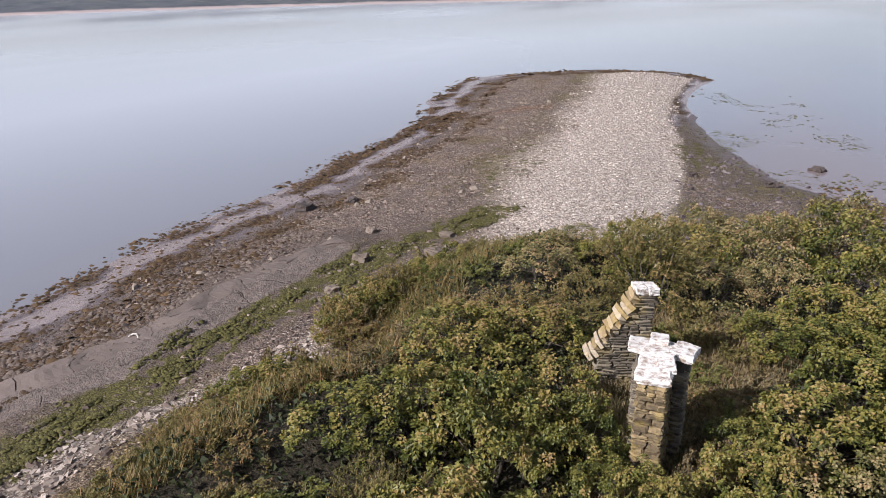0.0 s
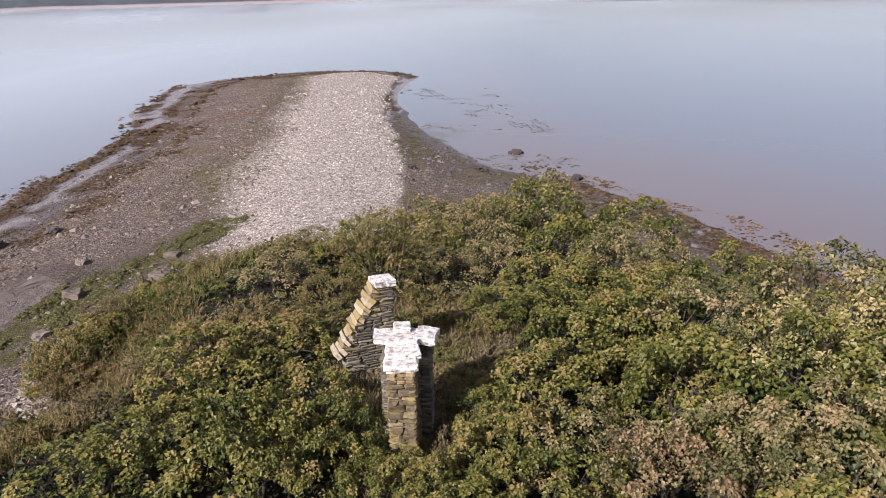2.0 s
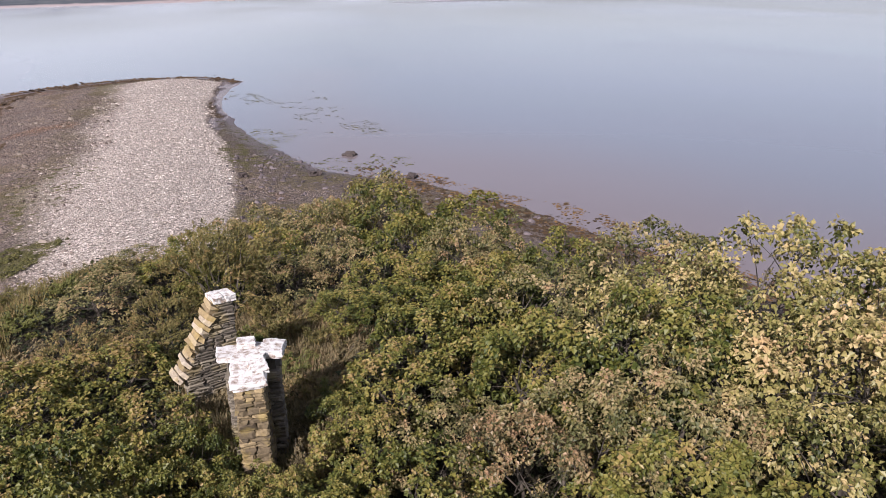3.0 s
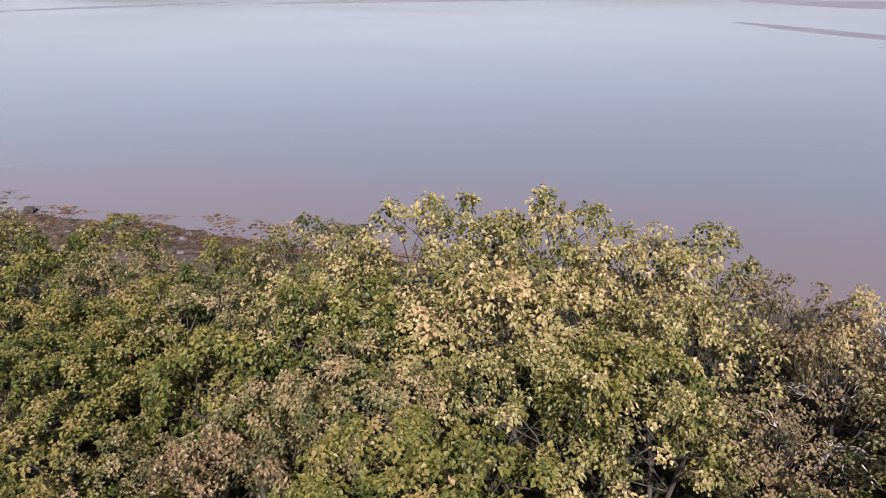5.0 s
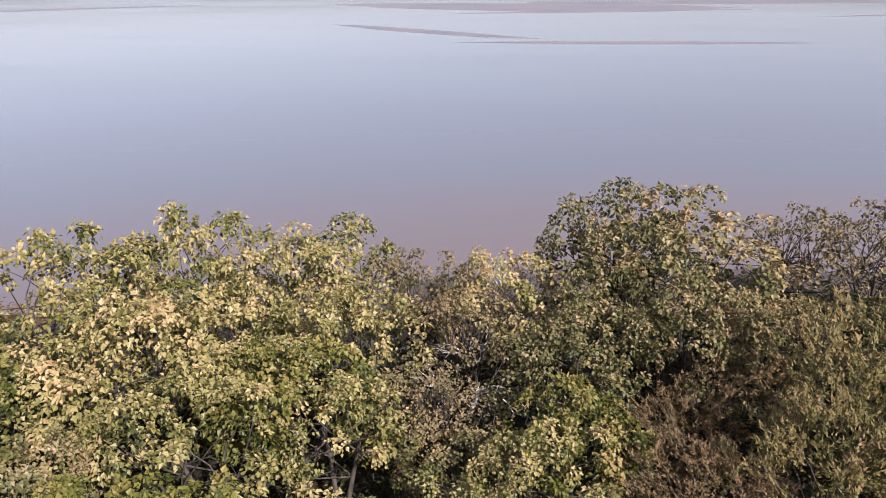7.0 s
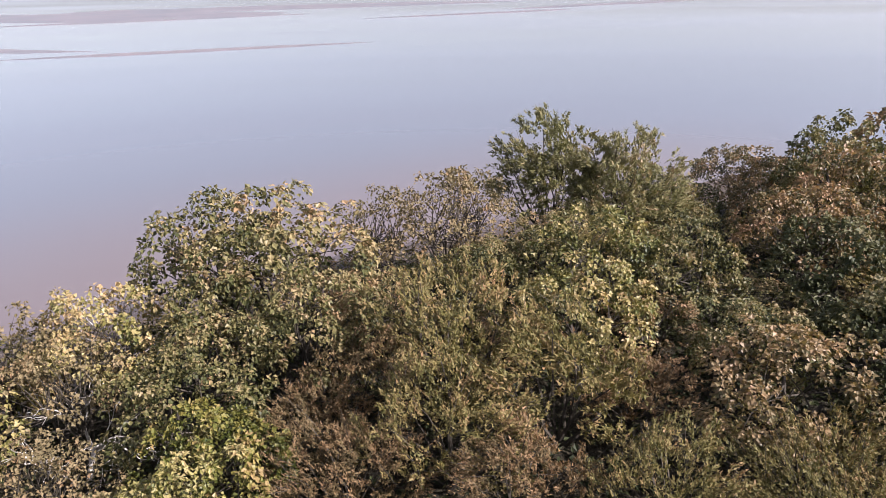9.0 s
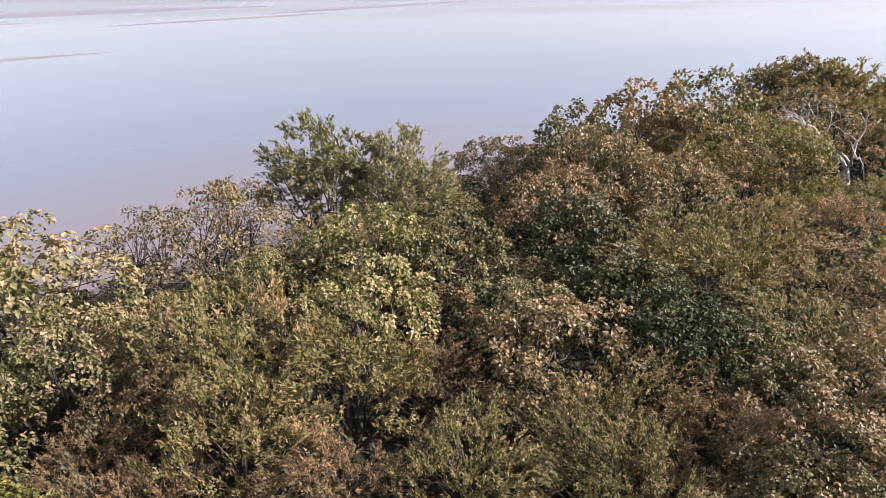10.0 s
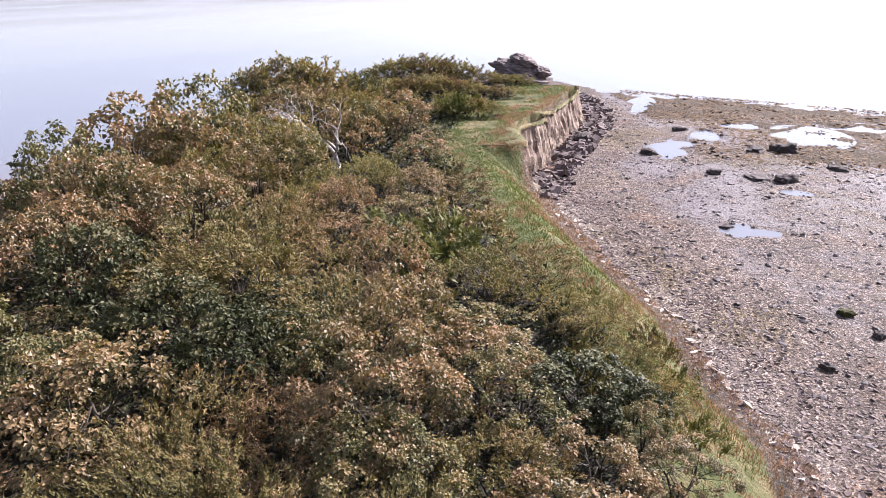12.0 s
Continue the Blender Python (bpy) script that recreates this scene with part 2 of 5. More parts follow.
grs = k.mix(k.ramp(k.noise(0.5, 6.0, 0.7), [(0.46, 0.0), (0.62, 0.8)]), grs, k.mix(fine, (0.13, 0.100, 0.046), (0.27, 0.20, 0.10)))
col = k.mix(k.ramp(zb[0], [(0.35, 0.0), (0.6, 1.0)]), col, grs)
warp = k.node("ShaderNodeTexNoise")
warp.inputs["Scale"].default_value, warp.inputs["Detail"].default_value = 0.9, 4.0
k.put(warp.inputs["Vector"], k.pos())
crk = k.voro(0.38, "Distance", "DISTANCE_TO_EDGE", k.mix(1.0, k.pos(), k.mix(1.0, warp.outputs["Color"], (1.6, 1.6, 0.0), "MULTIPLY"), "ADD"))
crk = k.math("ADD", crk, k.math("MULTIPLY", k.ramp(k.noise(0.45, 3.0), [(0.42, 0.0), (0.52, 1.0)]), 0.05))
claycol = k.mix(k.math("ADD", k.math("MULTIPLY", mid, 0.6), k.math("MULTIPLY", fine, 0.4)), (0.092, 0.072, 0.061), (0.19, 0.153, 0.134))
claycol = k.mix(0.7, claycol, k.ramp(k.noise(2.6, 6.0, 0.7), [(0.3, 0.5), (0.5, 0.95), (0.7, 1.35)]), "MULTIPLY")
claycol = k.mix(k.ramp(crk, [(0.0, 0.85), (0.014, 0.0)]), claycol, (0.05, 0.036, 0.03))
clay_w = zone(zc[1], 0.4, 0.6)
col = k.mix(clay_w, col, claycol)
wet = zc[0]
wet_n = zone(wet, 0.40, 0.72, k.math("ADD", k.math("MULTIPLY", k.noise(0.45, 7.0, 0.75), 0.75), k.math("MULTIPLY", k.noise(4.0, 4.0, 0.7), 0.3)))
col = k.mix(k.math("MULTIPLY", wet_n, 0.74), col, k.mix(mid, (0.086, 0.070, 0.076), (0.128, 0.106, 0.114)))
# wettest mud: its sky sheen is also painted in, as a paler colour
col = k.mix(k.math("MULTIPLY", k.ramp(wet, [(0.84, 0.0), (0.96, 1.0)]), 0.8), col, (0.25, 0.208, 0.203))
k.colour(col)
k.rough(k.math("MINIMUM", k.ramp(wet_n, [(0.0, 0.85), (1.0, 0.5)]), k.ramp(k.math("ADD", wet, k.math("MULTIPLY", k.math("SUBTRACT", mid, 0.5), 0.3)), [(0.82, 0.85), (0.94, 0.18)])))
grit = k.math("ADD", k.math("ADD", k.math("ADD", k.math("MULTIPLY", fine, 1.6), k.math("MULTIPLY", lumps, 2.2)), k.math("MULTIPLY", mid, 1.4)), k.math("MULTIPLY", peb_v.outputs[0], 0.7))
k.bump(k.math("SUBTRACT", k.math("MULTIPLY", grit, k.math("SUBTRACT", k.math("SUBTRACT", 1.0, k.math("MULTIPLY", wet_n, 0.55)), k.math("MULTIPLY", clay_w, 0.4))), k.math("MULTIPLY", clay_w, k.ramp(crk, [(0.0, 1.0), (0.025, 0.0)]))), 0.8, 0.10)
GROUND = k.m

# water: silty, nearly still
k = Mat("water_surface", 0.06, 0.5)
shal_sheen = k.attr("shallow_and_sheen")
wn = k.noise(0.035, 3.0, 0.5, stretch=(1, 1, 1))
base = k.mix(k.math("MULTIPLY", shal_sheen[0], k.ramp(wn, [(0.2, 0.75), (0.7, 1.0)])), (0.128, 0.130, 0.150), (0.155, 0.121, 0.119))
# green channel: bright sky reflection and haze painted into the base colour
base = k.mix(shal_sheen[1], base, (0.50, 0.52, 0.56))
k.colour(base)
k.b.inputs["IOR"].default_value = 1.33
rip = k.math("ADD", k.noise(2.2, 3.0), k.math("MULTIPLY", k.noise(0.25, 3.0), 2.0))
k.bump(rip, 0.03, 0.05)
k.rough(k.ramp(k.noise(0.012, 4.0, stretch=(1, 0.4, 1)), [(0.35, 0.06), (0.65, 0.15)]))
WATER = k.m

k = Mat("cliff_rock", 0.9)
st = k.noise(1.6, 7.0, 0.7, stretch=(1.2, 1.2, 0.7))
sp = k.noise(5.0, 5.0)
c = k.ramp(st, [(0.28, (0.045, 0.030, 0.024)), (0.42, (0.14, 0.096, 0.074)), (0.56, (0.25, 0.18, 0.138)), (0.75, (0.40, 0.315, 0.25))])
c = k.mix(k.ramp(sp, [(0.55, 0.0), (0.7, 0.7)]), c, (0.24, 0.20, 0.10))
k.bump(k.math("ADD", st, k.math("MULTIPLY", sp, 0.4)), 0.9, 0.2)
CLIFF = k.colour(c)

k = Mat("turf", 0.9, 0.2)
tf, tb = k.noise(9.0, 6.0, 0.7), k.noise(0.8, 4.0)
k.bump(tf, 1.0, 0.12)
TURF = k.colour(k.mix(k.ramp(tb, [(0.4, 0.0), (0.62, 1.0)]), k.mix(tf, (0.05, 0.065, 0.02), (0.14, 0.135, 0.055)), k.mix(tf, (0.13, 0.10, 0.05), (0.27, 0.21, 0.115))))

k = Mat("crag_rock", 0.8)
st = k.noise(2.0, 6.0, 0.6, stretch=(0.4, 0.4, 2.2))
k.bump(st, 0.9, 0.2)
CRAG = k.colour(k.ramp(st, [(0.3, (0.07, 0.055, 0.05)), (0.5, (0.15, 0.115, 0.105)), (0.75, (0.24, 0.19, 0.17))]))

# far shore: distance haze painted in as bluish grey, pale beach at the foot
k = Mat("far_land", 0.9)
fl = k.noise(0.05, 6.0, 0.65)
fz = k.node("ShaderNodeSeparateXYZ")
k.put(fz.inputs[0], k.pos())
FARLAND_HAZED = k.colour(k.mix(k.ramp(k.math("MULTIPLY", fz.outputs[2], 0.5), [(0.45, 1.0), (0.75, 0.0)]), k.ramp(fl, [(0.3, (0.035, 0.041, 0.052)), (0.5, (0.060, 0.066, 0.076)), (0.65, (0.085, 0.087, 0.09)), (0.8, (0.17, 0.15, 0.145))]), (0.30, 0.245, 0.235)))
k = Mat("wet_sand", 0.35, 0.4)
sn = k.noise(0.02, 5.0, 0.6, stretch=(1, 1, 1))
SAND = k.colour(k.ramp(sn, [(0.3, (0.13, 0.118, 0.126)), (0.5, (0.20, 0.16, 0.16)), (0.6, (0.15, 0.135, 0.14)), (0.8, (0.19, 0.155, 0.155))]))


# ---- helpers for meshes ----
def mesh_object(name, verts, faces, material, parent=None, label="", smooth=False):
    me = bpy.data.meshes.new(name)
    me.from_pydata([tuple(v) for v in np.asarray(verts).tolist()], [], [tuple(f) for f in (faces.tolist() if isinstance(faces, np.ndarray) else faces)])
    me.materials.append(material)
    if smooth:
        me.polygons.foreach_set("use_smooth", [True] * len(me.polygons))
    me.update()
    ob = new(name, me)
    if parent:
        ob.parent = parent
    if label:
        ob["label"] = label
    return ob


def part(name, bm, material, parent, label=""):
    """Links a bmesh as one mesh object under a thing or a part."""
    me = bpy.data.meshes.new(name)
    bm.to_mesh(me)
    bm.free()
    me.materials.append(material)
    ob = new(name, me)
    ob.parent = parent
    if label:
        ob["label"] = label
    return ob


def vnoise(x, y, scale, seed=0, octaves=4):
    """Smooth value noise in -1..1 over arrays."""
    x, y = np.asarray(x, float) / scale, np.asarray(y, float) / scale
    out, amp, tot = 0.0, 1.0, 0.0
    for o in range(octaves):
        xi, yi = np.floor(x), np.floor(y)
        u, v = x - xi, y - yi
        u, v = u * u * (3 - 2 * u), v * v * (3 - 2 * v)

        def h(a, b):
            s = np.sin(a * 127.1 + b * 311.7 + seed * 74.7 + o * 19.3) * 43758.5453
            return (s - np.floor(s)) * 2 - 1

        out = out + amp * ((h(xi, yi) * (1 - u) + h(xi + 1, yi) * u) * (1 - v) + (h(xi, yi + 1) * (1 - u) + h(xi + 1, yi + 1) * u) * v)
        tot += amp
        x, y, amp = x * 2.03 + 5.1, y * 2.03 + 9.7, amp * 0.5
    return out / tot


def inside(poly, x, y):
    """Signed distance to a polygon's outline, positive inside."""
    x, y = np.asarray(x, float), np.asarray(y, float)
    best, odd = np.full(x.shape, 1e18), np.zeros(x.shape, bool)
    for (ax, ay), (bx, by) in zip(poly, poly[1:] + poly[:1]):
        dx, dy = bx - ax, by - ay
        u = np.clip(((x - ax) * dx + (y - ay) * dy) / (dx * dx + dy * dy + 1e-9), 0, 1)
        best = np.minimum(best, (x - ax - u * dx) ** 2 + (y - ay - u * dy) ** 2)
        if ay != by:
            odd ^= ((ay > y) != (by > y)) & (x < (bx - ax) * (y - ay) / (by - ay) + ax)
    return np.where(odd, 1, -1) * np.sqrt(best)


def near_line(line, x, y):
    """Distance to an open line."""
    x, y = np.asarray(x, float), np.asarray(y, float)
    best = np.full(x.shape, 1e18)
    for (ax, ay), (bx, by) in zip(line, line[1:]):
        dx, dy = bx - ax, by - ay
        u = np.clip(((x - ax) * dx + (y - ay) * dy) / (dx * dx + dy * dy + 1e-9), 0, 1)
        best = np.minimum(best, (x - ax - u * dx) ** 2 + (y - ay - u * dy) ** 2)
    return np.sqrt(best)


def step(e0, e1, v):
    u = np.clip((v - e0) / (e1 - e0), 0, 1)
    return u * u * (3 - 2 * u)


# ---- the plan ----
SHORE_NORTH = [(19, 37), (14.6, 46.5), (10.8, 52.6), (8, 57.5), (4, 60), (0.2, 62.5), (-4.2, 69), (-8.9, 81), (-13.3, 96), (-16, 110), (-13.6, 126.8), (-21, 135.8), (-31.3, 136), (-40.4, 130.3), (-48.8, 123), (-53, 114.8), (-51.2, 104.3), (-47.9, 90), (-42.9, 80), (-40.3, 67.5), (-39.3, 55), (-37.4, 44), (-37.7, 36.6), (-37.3, 27), (-36, 19)]
SHORE_SOUTH = [(-35, 0), (-33, -30), (-29, -60), (-25, -85), (-17.2, -94.5), (-3, -99), (6, -101.2), (17, -105), (26, -113), (36, -113), (44, -100), (48, -80), (51, -50), (50, -30), (44, -10), (36, 10), (28, 25), (21, 34)]
SHORE = SHORE_NORTH + SHORE_SOUTH
ISLE = [(-17.6, 8.7), (-17.6, 12), (-17.0, 15), (-16.0, 17.3), (-15.0, 18.8), (-15.0, 20.6), (-16.6, 23.2), (-16.4, 26), (-15.4, 30), (-12.6, 33.6), (-8.5, 35), (-3.5, 36.5), (3.5, 38.5), (8, 33.5), (13, 27), (19.5, 19), (25, 11), (29, 4), (34, -8), (37, -24), (42, -50), (43, -75), (37, -95), (28, -104), (23, -100), (16.5, -84), (14.6, -74), (14.6, -64), (14.4, -57), (14.6, -52), (12.5, -48.5), (6.7, -38.4), (4.3, -34.1), (1.35, -29.8), (0.5, -27), (-0.95, -24.1), (-2.5, -21.7), (-2.9, -19.5), (-6, -12), (-13, -3), (-18, 4)]
SHINGLE = [(-31, 123), (-30, 116), (-24.5, 84), (-21.7, 71), (-20.7, 58), (-19, 51), (-16.8, 43.7), (-14, 36), (-6, 40), (-6.9, 49.5), (-9.8, 67.3), (-13.8, 88), (-16.3, 104.5), (-17, 124), (-24, 130)]
GREEN_LINE = [(-22.9, 6), (-22.8, 11.2), (-22.6, 14.8), (-22.5, 18.2), (-22.5, 23.6), (-21.8, 27.7), (-21.2, 33.6), (-19.3, 39), (-17.6, 43.4)]
CLAY_LINE = [(-28.4, 8), (-27.5, 12.5), (-26.5, 15.3), (-25.9, 18.5), (-25.6, 21.5), (-25.9, 24.2), (-25.7, 27), (-25.3, 30), (-24.4, 34)]
STONE_LINE = [(-21, 7), (-20.7, 10.3), (-20.8, 12.9), (-19.9, 16.1), (-18.6, 18.3), (-17.6, 20.5), (-18.6, 24.5), (-17.6, 31.0), (-15.8, 37.2)]  # pale stones under the northern bank
GRASS_LINE = [(-4, -12), (-0.6, -20), (1.6, -24), (4.0, -28.5), (7.5, -33.5), (11.5, -40), (15.8, -48), (17.5, -58), (17.0, -70), (19, -84)]
CLEARING = [(-3.4, 16.2), (-2.6, 14.0), (-1.5, 14.4), (-1.0, 17), (0.2, 20.5), (0.8, 22.5), (-0.4, 24), (-3.6, 24), (-4.6, 21), (-4.4, 18)]


POOLS = [(4.2, -66, 2.2, 3.6), (-1.7, -44.4, 1.6, 0.9), (-7, -74.5, 2.6, 3.4), (-4.7, -53.5, 1.3, 0.8), (-1.0, -78, 1.9, 1.3), (9.8, -88, 1.2, 5.0), (-12.5, -82, 3.4, 2.2), (-10.8, -41, 2.0, 4.6), (-18, -88, 5, 3), (1.5, -72, 1.2, 2.2)]


def height(x, y):
    x, y = np.asarray(x, float), np.asarray(y, float)
    wig = vnoise(x, y, 7, 3)
    dl = inside(SHORE, x, y) + wig * 1.2
    di = inside(ISLE, x, y) + vnoise(x, y, 5, 8) * 0.5
    beach = np.where(dl > 0, np.minimum(dl * 0.062, 0.35 + dl * 0.036), np.maximum(dl * 0.03, -1.2))
    beach = np.minimum(beach, 1.25)
    beach = beach + step(-3, 5, inside(SHINGLE, x, y)) * 0.35
    beach = beach + 0.10 * vnoise(x, y, 2.2, 5) * step(-1, 3, dl)
    clay = near_line(CLAY_LINE, x, y)
    beach = beach + (0.2 + 0.1 * vnoise(x, y, 1.6, 82)) * step(1.7, 1.1, clay + wig * 0.9) * (x < -15)
    south = step(-8, -45, y) * step(30, 15, x)
    flat = south * step(-3, -1, -di)
    beach = np.where(flat > 0.01, beach + (0.13 * vnoise(x, y, 4.0, 12) + 0.09 * vnoise(x, y, 1.2, 13)) * flat - 0.1 * flat, beach)
    for px, py, rx, ry in POOLS:
        beach = beach - 0.3 * step(1.35, 0.5, np.hypot((x - px) / rx, (y - py) / ry) + 0.9 * vnoise(x, y, 2.2, 51))
    beach = np.where((x > 2) & (y > 15) & (beach > 0), beach * 0.3, beach)
    cliff = step(-46.0, -49.0, y) * (x < 24)
    width = 4.5 - 3.7 * cliff
    top = 4.3 + 0.5 * vnoise(x, y, 14, 9) + 0.35 * step(-30, -70, y)
    top = 1.5 + (top - 1.5) * step(-88, -75, y)
    hollow = step(-6, 4, y) * step(-10, -5, x) * step(0.6, 4.0, -inside(CLEARING, x, y))
    top = top - 1.1 * hollow
    lift = step(0, 1, di / width)
    return beach + (top - beach) * lift + 0.08 * vnoise(x, y, 1.3, 2) * lift


def at_height(x, y):
    return float(height(np.array([x]), np.array([y]))[0])


# ---- ground and water ----
def axis_steps(lo, hi, d, far):
    return np.concatenate([[-f for f in far[::-1]], np.arange(lo, hi + d * 0.5, d), far])


def grid_mesh(name, xs, ys, z, material):
    X, Y = np.meshgrid(xs, ys)
    nx, ny = len(xs), len(ys)
    V = np.stack([X.ravel(), Y.ravel(), z(X, Y).ravel()], 1)
    i = np.arange(nx * ny).reshape(ny, nx)
    F = np.stack([i[:-1, :-1], i[:-1, 1:], i[1:, 1:], i[1:, :-1]], -1).reshape(-1, 4)
    return mesh_object(name, V, F, material, smooth=True), X.ravel(), Y.ravel()


def paint(ob, name, r, g=None, b=None):
    a = ob.data.color_attributes.new(name, "FLOAT_COLOR", "POINT")
    n = len(ob.data.vertices)
    d = np.zeros((n, 4), np.float32)
    d[:, 3] = 1
    for i, v in enumerate((r, g, b)):
        if v is not None:
            d[:, i] = v
    a.data.foreach_set("color", d.ravel())


FAR = [200, 320, 600, 1200, 2500, 3400]
ground, gx, gy = grid_mesh("ground", axis_steps(-60, 57, 0.68, FAR), axis_steps(-112, 138, 0.68, FAR), height, GROUND)
tagged(ground, "tidal beach of mud, shingle and weed round a low green island", "ground", kind="structure")
dl, di = inside(SHORE, gx, gy), inside(ISLE, gx, gy)
ds = inside(SHINGLE, gx, gy)
n1 = vnoise(gx, gy, 9, 21)
north = step(-10, 5, gy)
soft = step(-8, -14, gx + (gy - 40) * 0.11)  # the western edge of the shingle fades into gravel
w_sh = step(-0.9, 0.7, ds + n1 * 1.2) * (1 - soft) + soft * step(-5.5, 4.0, ds + n1 * 3.0)
pale = 0.8 * step(1.3, 0.3, near_line(STONE_LINE, gx, gy) * (1 - 0.35 * step(3.5, 1.5, np.abs(gy - 20.0))) + 0.5 * n1)
w_sh = np.maximum(w_sh, 0.6 * pale * (di < 0.3))  # pale stones under the bank
w_sh = np.maximum(w_sh, 0.38 * step(2.0, 0.3, np.abs(di + 1.0)) * (gy < -10) * (gy > -50) * (gx < 14))
spit_w = (gx < -12) & (gy > 5)
band = step(10, 7, dl) * step(-1.0, 1.2, dl) * (0.42 + 0.16 * np.sin(dl * 1.9 + 3 * n1) + 0.5 * vnoise(gx, gy, 3, 31))
w_weed = band * spit_w
east = (gx > 4) & (gy > 30) & (gy < 66)
w_weed = np.maximum(w_weed, 0.5 * step(7, 3, dl) * step(-2.5, 0, dl) * east)
sw = (gy < -64) & (gx < 9 - (gy + 84) * 0.35)
w_weed = np.maximum(w_weed, sw * step(30, 20, dl) * step(-2, 1, dl) * (0.66 + 0.3 * vnoise(gx, gy, 6, 33)))
w_alg = step(3.4, 0.6, near_line(GREEN_LINE, gx, gy) + 0.8 * n1) * (0.66 + 0.35 * vnoise(gx, gy, 2.5, 36))
w_alg = np.maximum(w_alg, 0.42 * step(5, 0, np.hypot(gx + 22.5, (gy - 56) * 0.35) - 3))
w_alg = np.maximum(w_alg, 0.5 * step(3, 0, np.hypot(gx + 7.5, (gy - 72) * 0.4) - 2.5))
w_gra = step(2.8, 1.0, near_line(GRASS_LINE, gx, gy) - 1.6 + 0.6 * n1) * step(0.3, 1.4, di)
w_gra = np.maximum(w_gra, 0.7 * step(-0.8, 0.3, inside(CLEARING, gx, gy)))
w_gra = np.maximum(w_gra, 0.55 * step(0, 1.5, di) * step(4.5, 3, di) * north * (gx < -8))
w_grv = step(4.5, 8, dl + 1.5 * n1) * 0.75 * (1 - 0.6 * step(3.2, 1.2, near_line(GREEN_LINE, gx, gy))) * (1 - step(9, 3, near_line(CLAY_LINE, gx, gy) * 2) * 0.9)
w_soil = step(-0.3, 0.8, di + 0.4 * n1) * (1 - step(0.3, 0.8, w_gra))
w_wet = np.where(gy < -14, step(26, 8, dl) * 0.25 + np.minimum(0.66, 0.52 + 0.42 * vnoise(gx, gy, 7, 95)) * step(2.5, 9, -di) * (gx < 16), step(5, 0, dl) * 0.7)
w_wet = np.where((gy > 5) & (gx < -12), step(7, 4, dl) * 1.0 + 0.25 * step(2.2, 0.6, near_line(CLAY_LINE, gx + 1.6, gy)), w_wet)
w_clay = step(1.8, 0.6, near_line(CLAY_LINE, gx - 0.9, gy) + 2.0 * n1 + 0.5 * vnoise(gx, gy, 2.5, 81)) * (gx < -12)
w_weed = w_weed * (1 - step(0.3, 0.7, w_sh))
paint(ground, "zone_a", w_sh * (di < 0.6), w_weed, w_alg * (di < 0.5))
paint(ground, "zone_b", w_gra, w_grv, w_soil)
film = 0.75 * step(5, 1, np.abs(ds + 2.5)) * soft * step(38, 46, gy) * (0.7 + 0.6 * vnoise(gx, gy, 8, 91))
film = np.maximum(film, 0.6 * step(4.0, 2, near_line(GREEN_LINE, gx, gy)) * (0.65 + 0.5 * vnoise(gx, gy, 4, 92)))
film = np.maximum(film, 0.8 * (gx > -12) * (gy > 34) * (ds < 0.5) * (0.7 + 0.7 * vnoise(gx, gy, 6, 93)))
paint(ground, "zone_c", w_wet * (1 - step(0.3, 0.6, w_weed)) * (1 - step(0.15, 0.5, w_sh)), w_clay, film * (di < 0))

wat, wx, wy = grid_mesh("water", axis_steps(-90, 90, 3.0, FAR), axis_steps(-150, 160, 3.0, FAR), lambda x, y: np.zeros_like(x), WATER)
tagged(wat, "calm silty estuary water, pale grey-blue with sky sheen painted in, pinkish over mud", "water", kind="structure")
wd = -inside(SHORE, wx, wy)
sh_e = step(30, 2, wd) * step(-16, 4, wx) * step(-60, -25, wy)
sh_w = step(5, 0, wd) * 0.25
sky_sheen = 0.9 * step(-18, -170, wx - 0.35 * wy) * step(-260, 40, wy)  # sky glare on the western water, painted as a pale base colour
sky_sheen = np.maximum(sky_sheen, 0.4 * step(90, 320, np.hypot(wx, wy)))  # and the hazy brightness far out, painted likewise
paint(wat, "shallow_and_sheen", np.maximum(sh_e, sh_w) * (np.abs(wx) < 190) * (np.abs(wy) < 190), sky_sheen)


# ---- far shore and sandbanks ----
def far_land(name, a0, a1, dist, depth, high, seed, label):
    """A low wooded shore on an arc, seen over the water."""
    n, m = 240, 9
    a = np.radians(np.linspace(a0, a1, n))
    V, F = [], []
    for j in range(m):
        v = j / (m - 1)
        for i in range(n):
            r = dist * (1.0 - 0.2 * i / n) + depth * v + 10 * vnoise(a[i] * 300, 0, 30, seed)
            end = min(1, 6 * min(i, n - 1 - i) / n)
            z = -0.3 + high * end * (step(0.0, 0.25, v) * 0.35 + step(0.2, 1.0, v)) * (0.75 + 0.5 * float(vnoise(a[i] * 500, v * 80, 25, seed + 1)))
            z += (1.5 * float(vnoise(a[i] * 900, v * 300, 6, seed + 2)) if 0 < j else 0)
            V.append((-math.sin(a[i]) * float(r), math.cos(a[i]) * float(r), float(z)))
    for j in range(m - 1):
        for i in range(n - 1):
            q = j * n + i
            F.append((q, q + n, q + n + 1, q + 1))
    return tagged(mesh_object(name, V, F, FARLAND_HAZED, smooth=True), label, "shore", kind="structure")


far_land("backdrop", 4, 96, 655, 260, 15, 4, "distant low wooded shore across the estuary, haze put into its bluish colour")


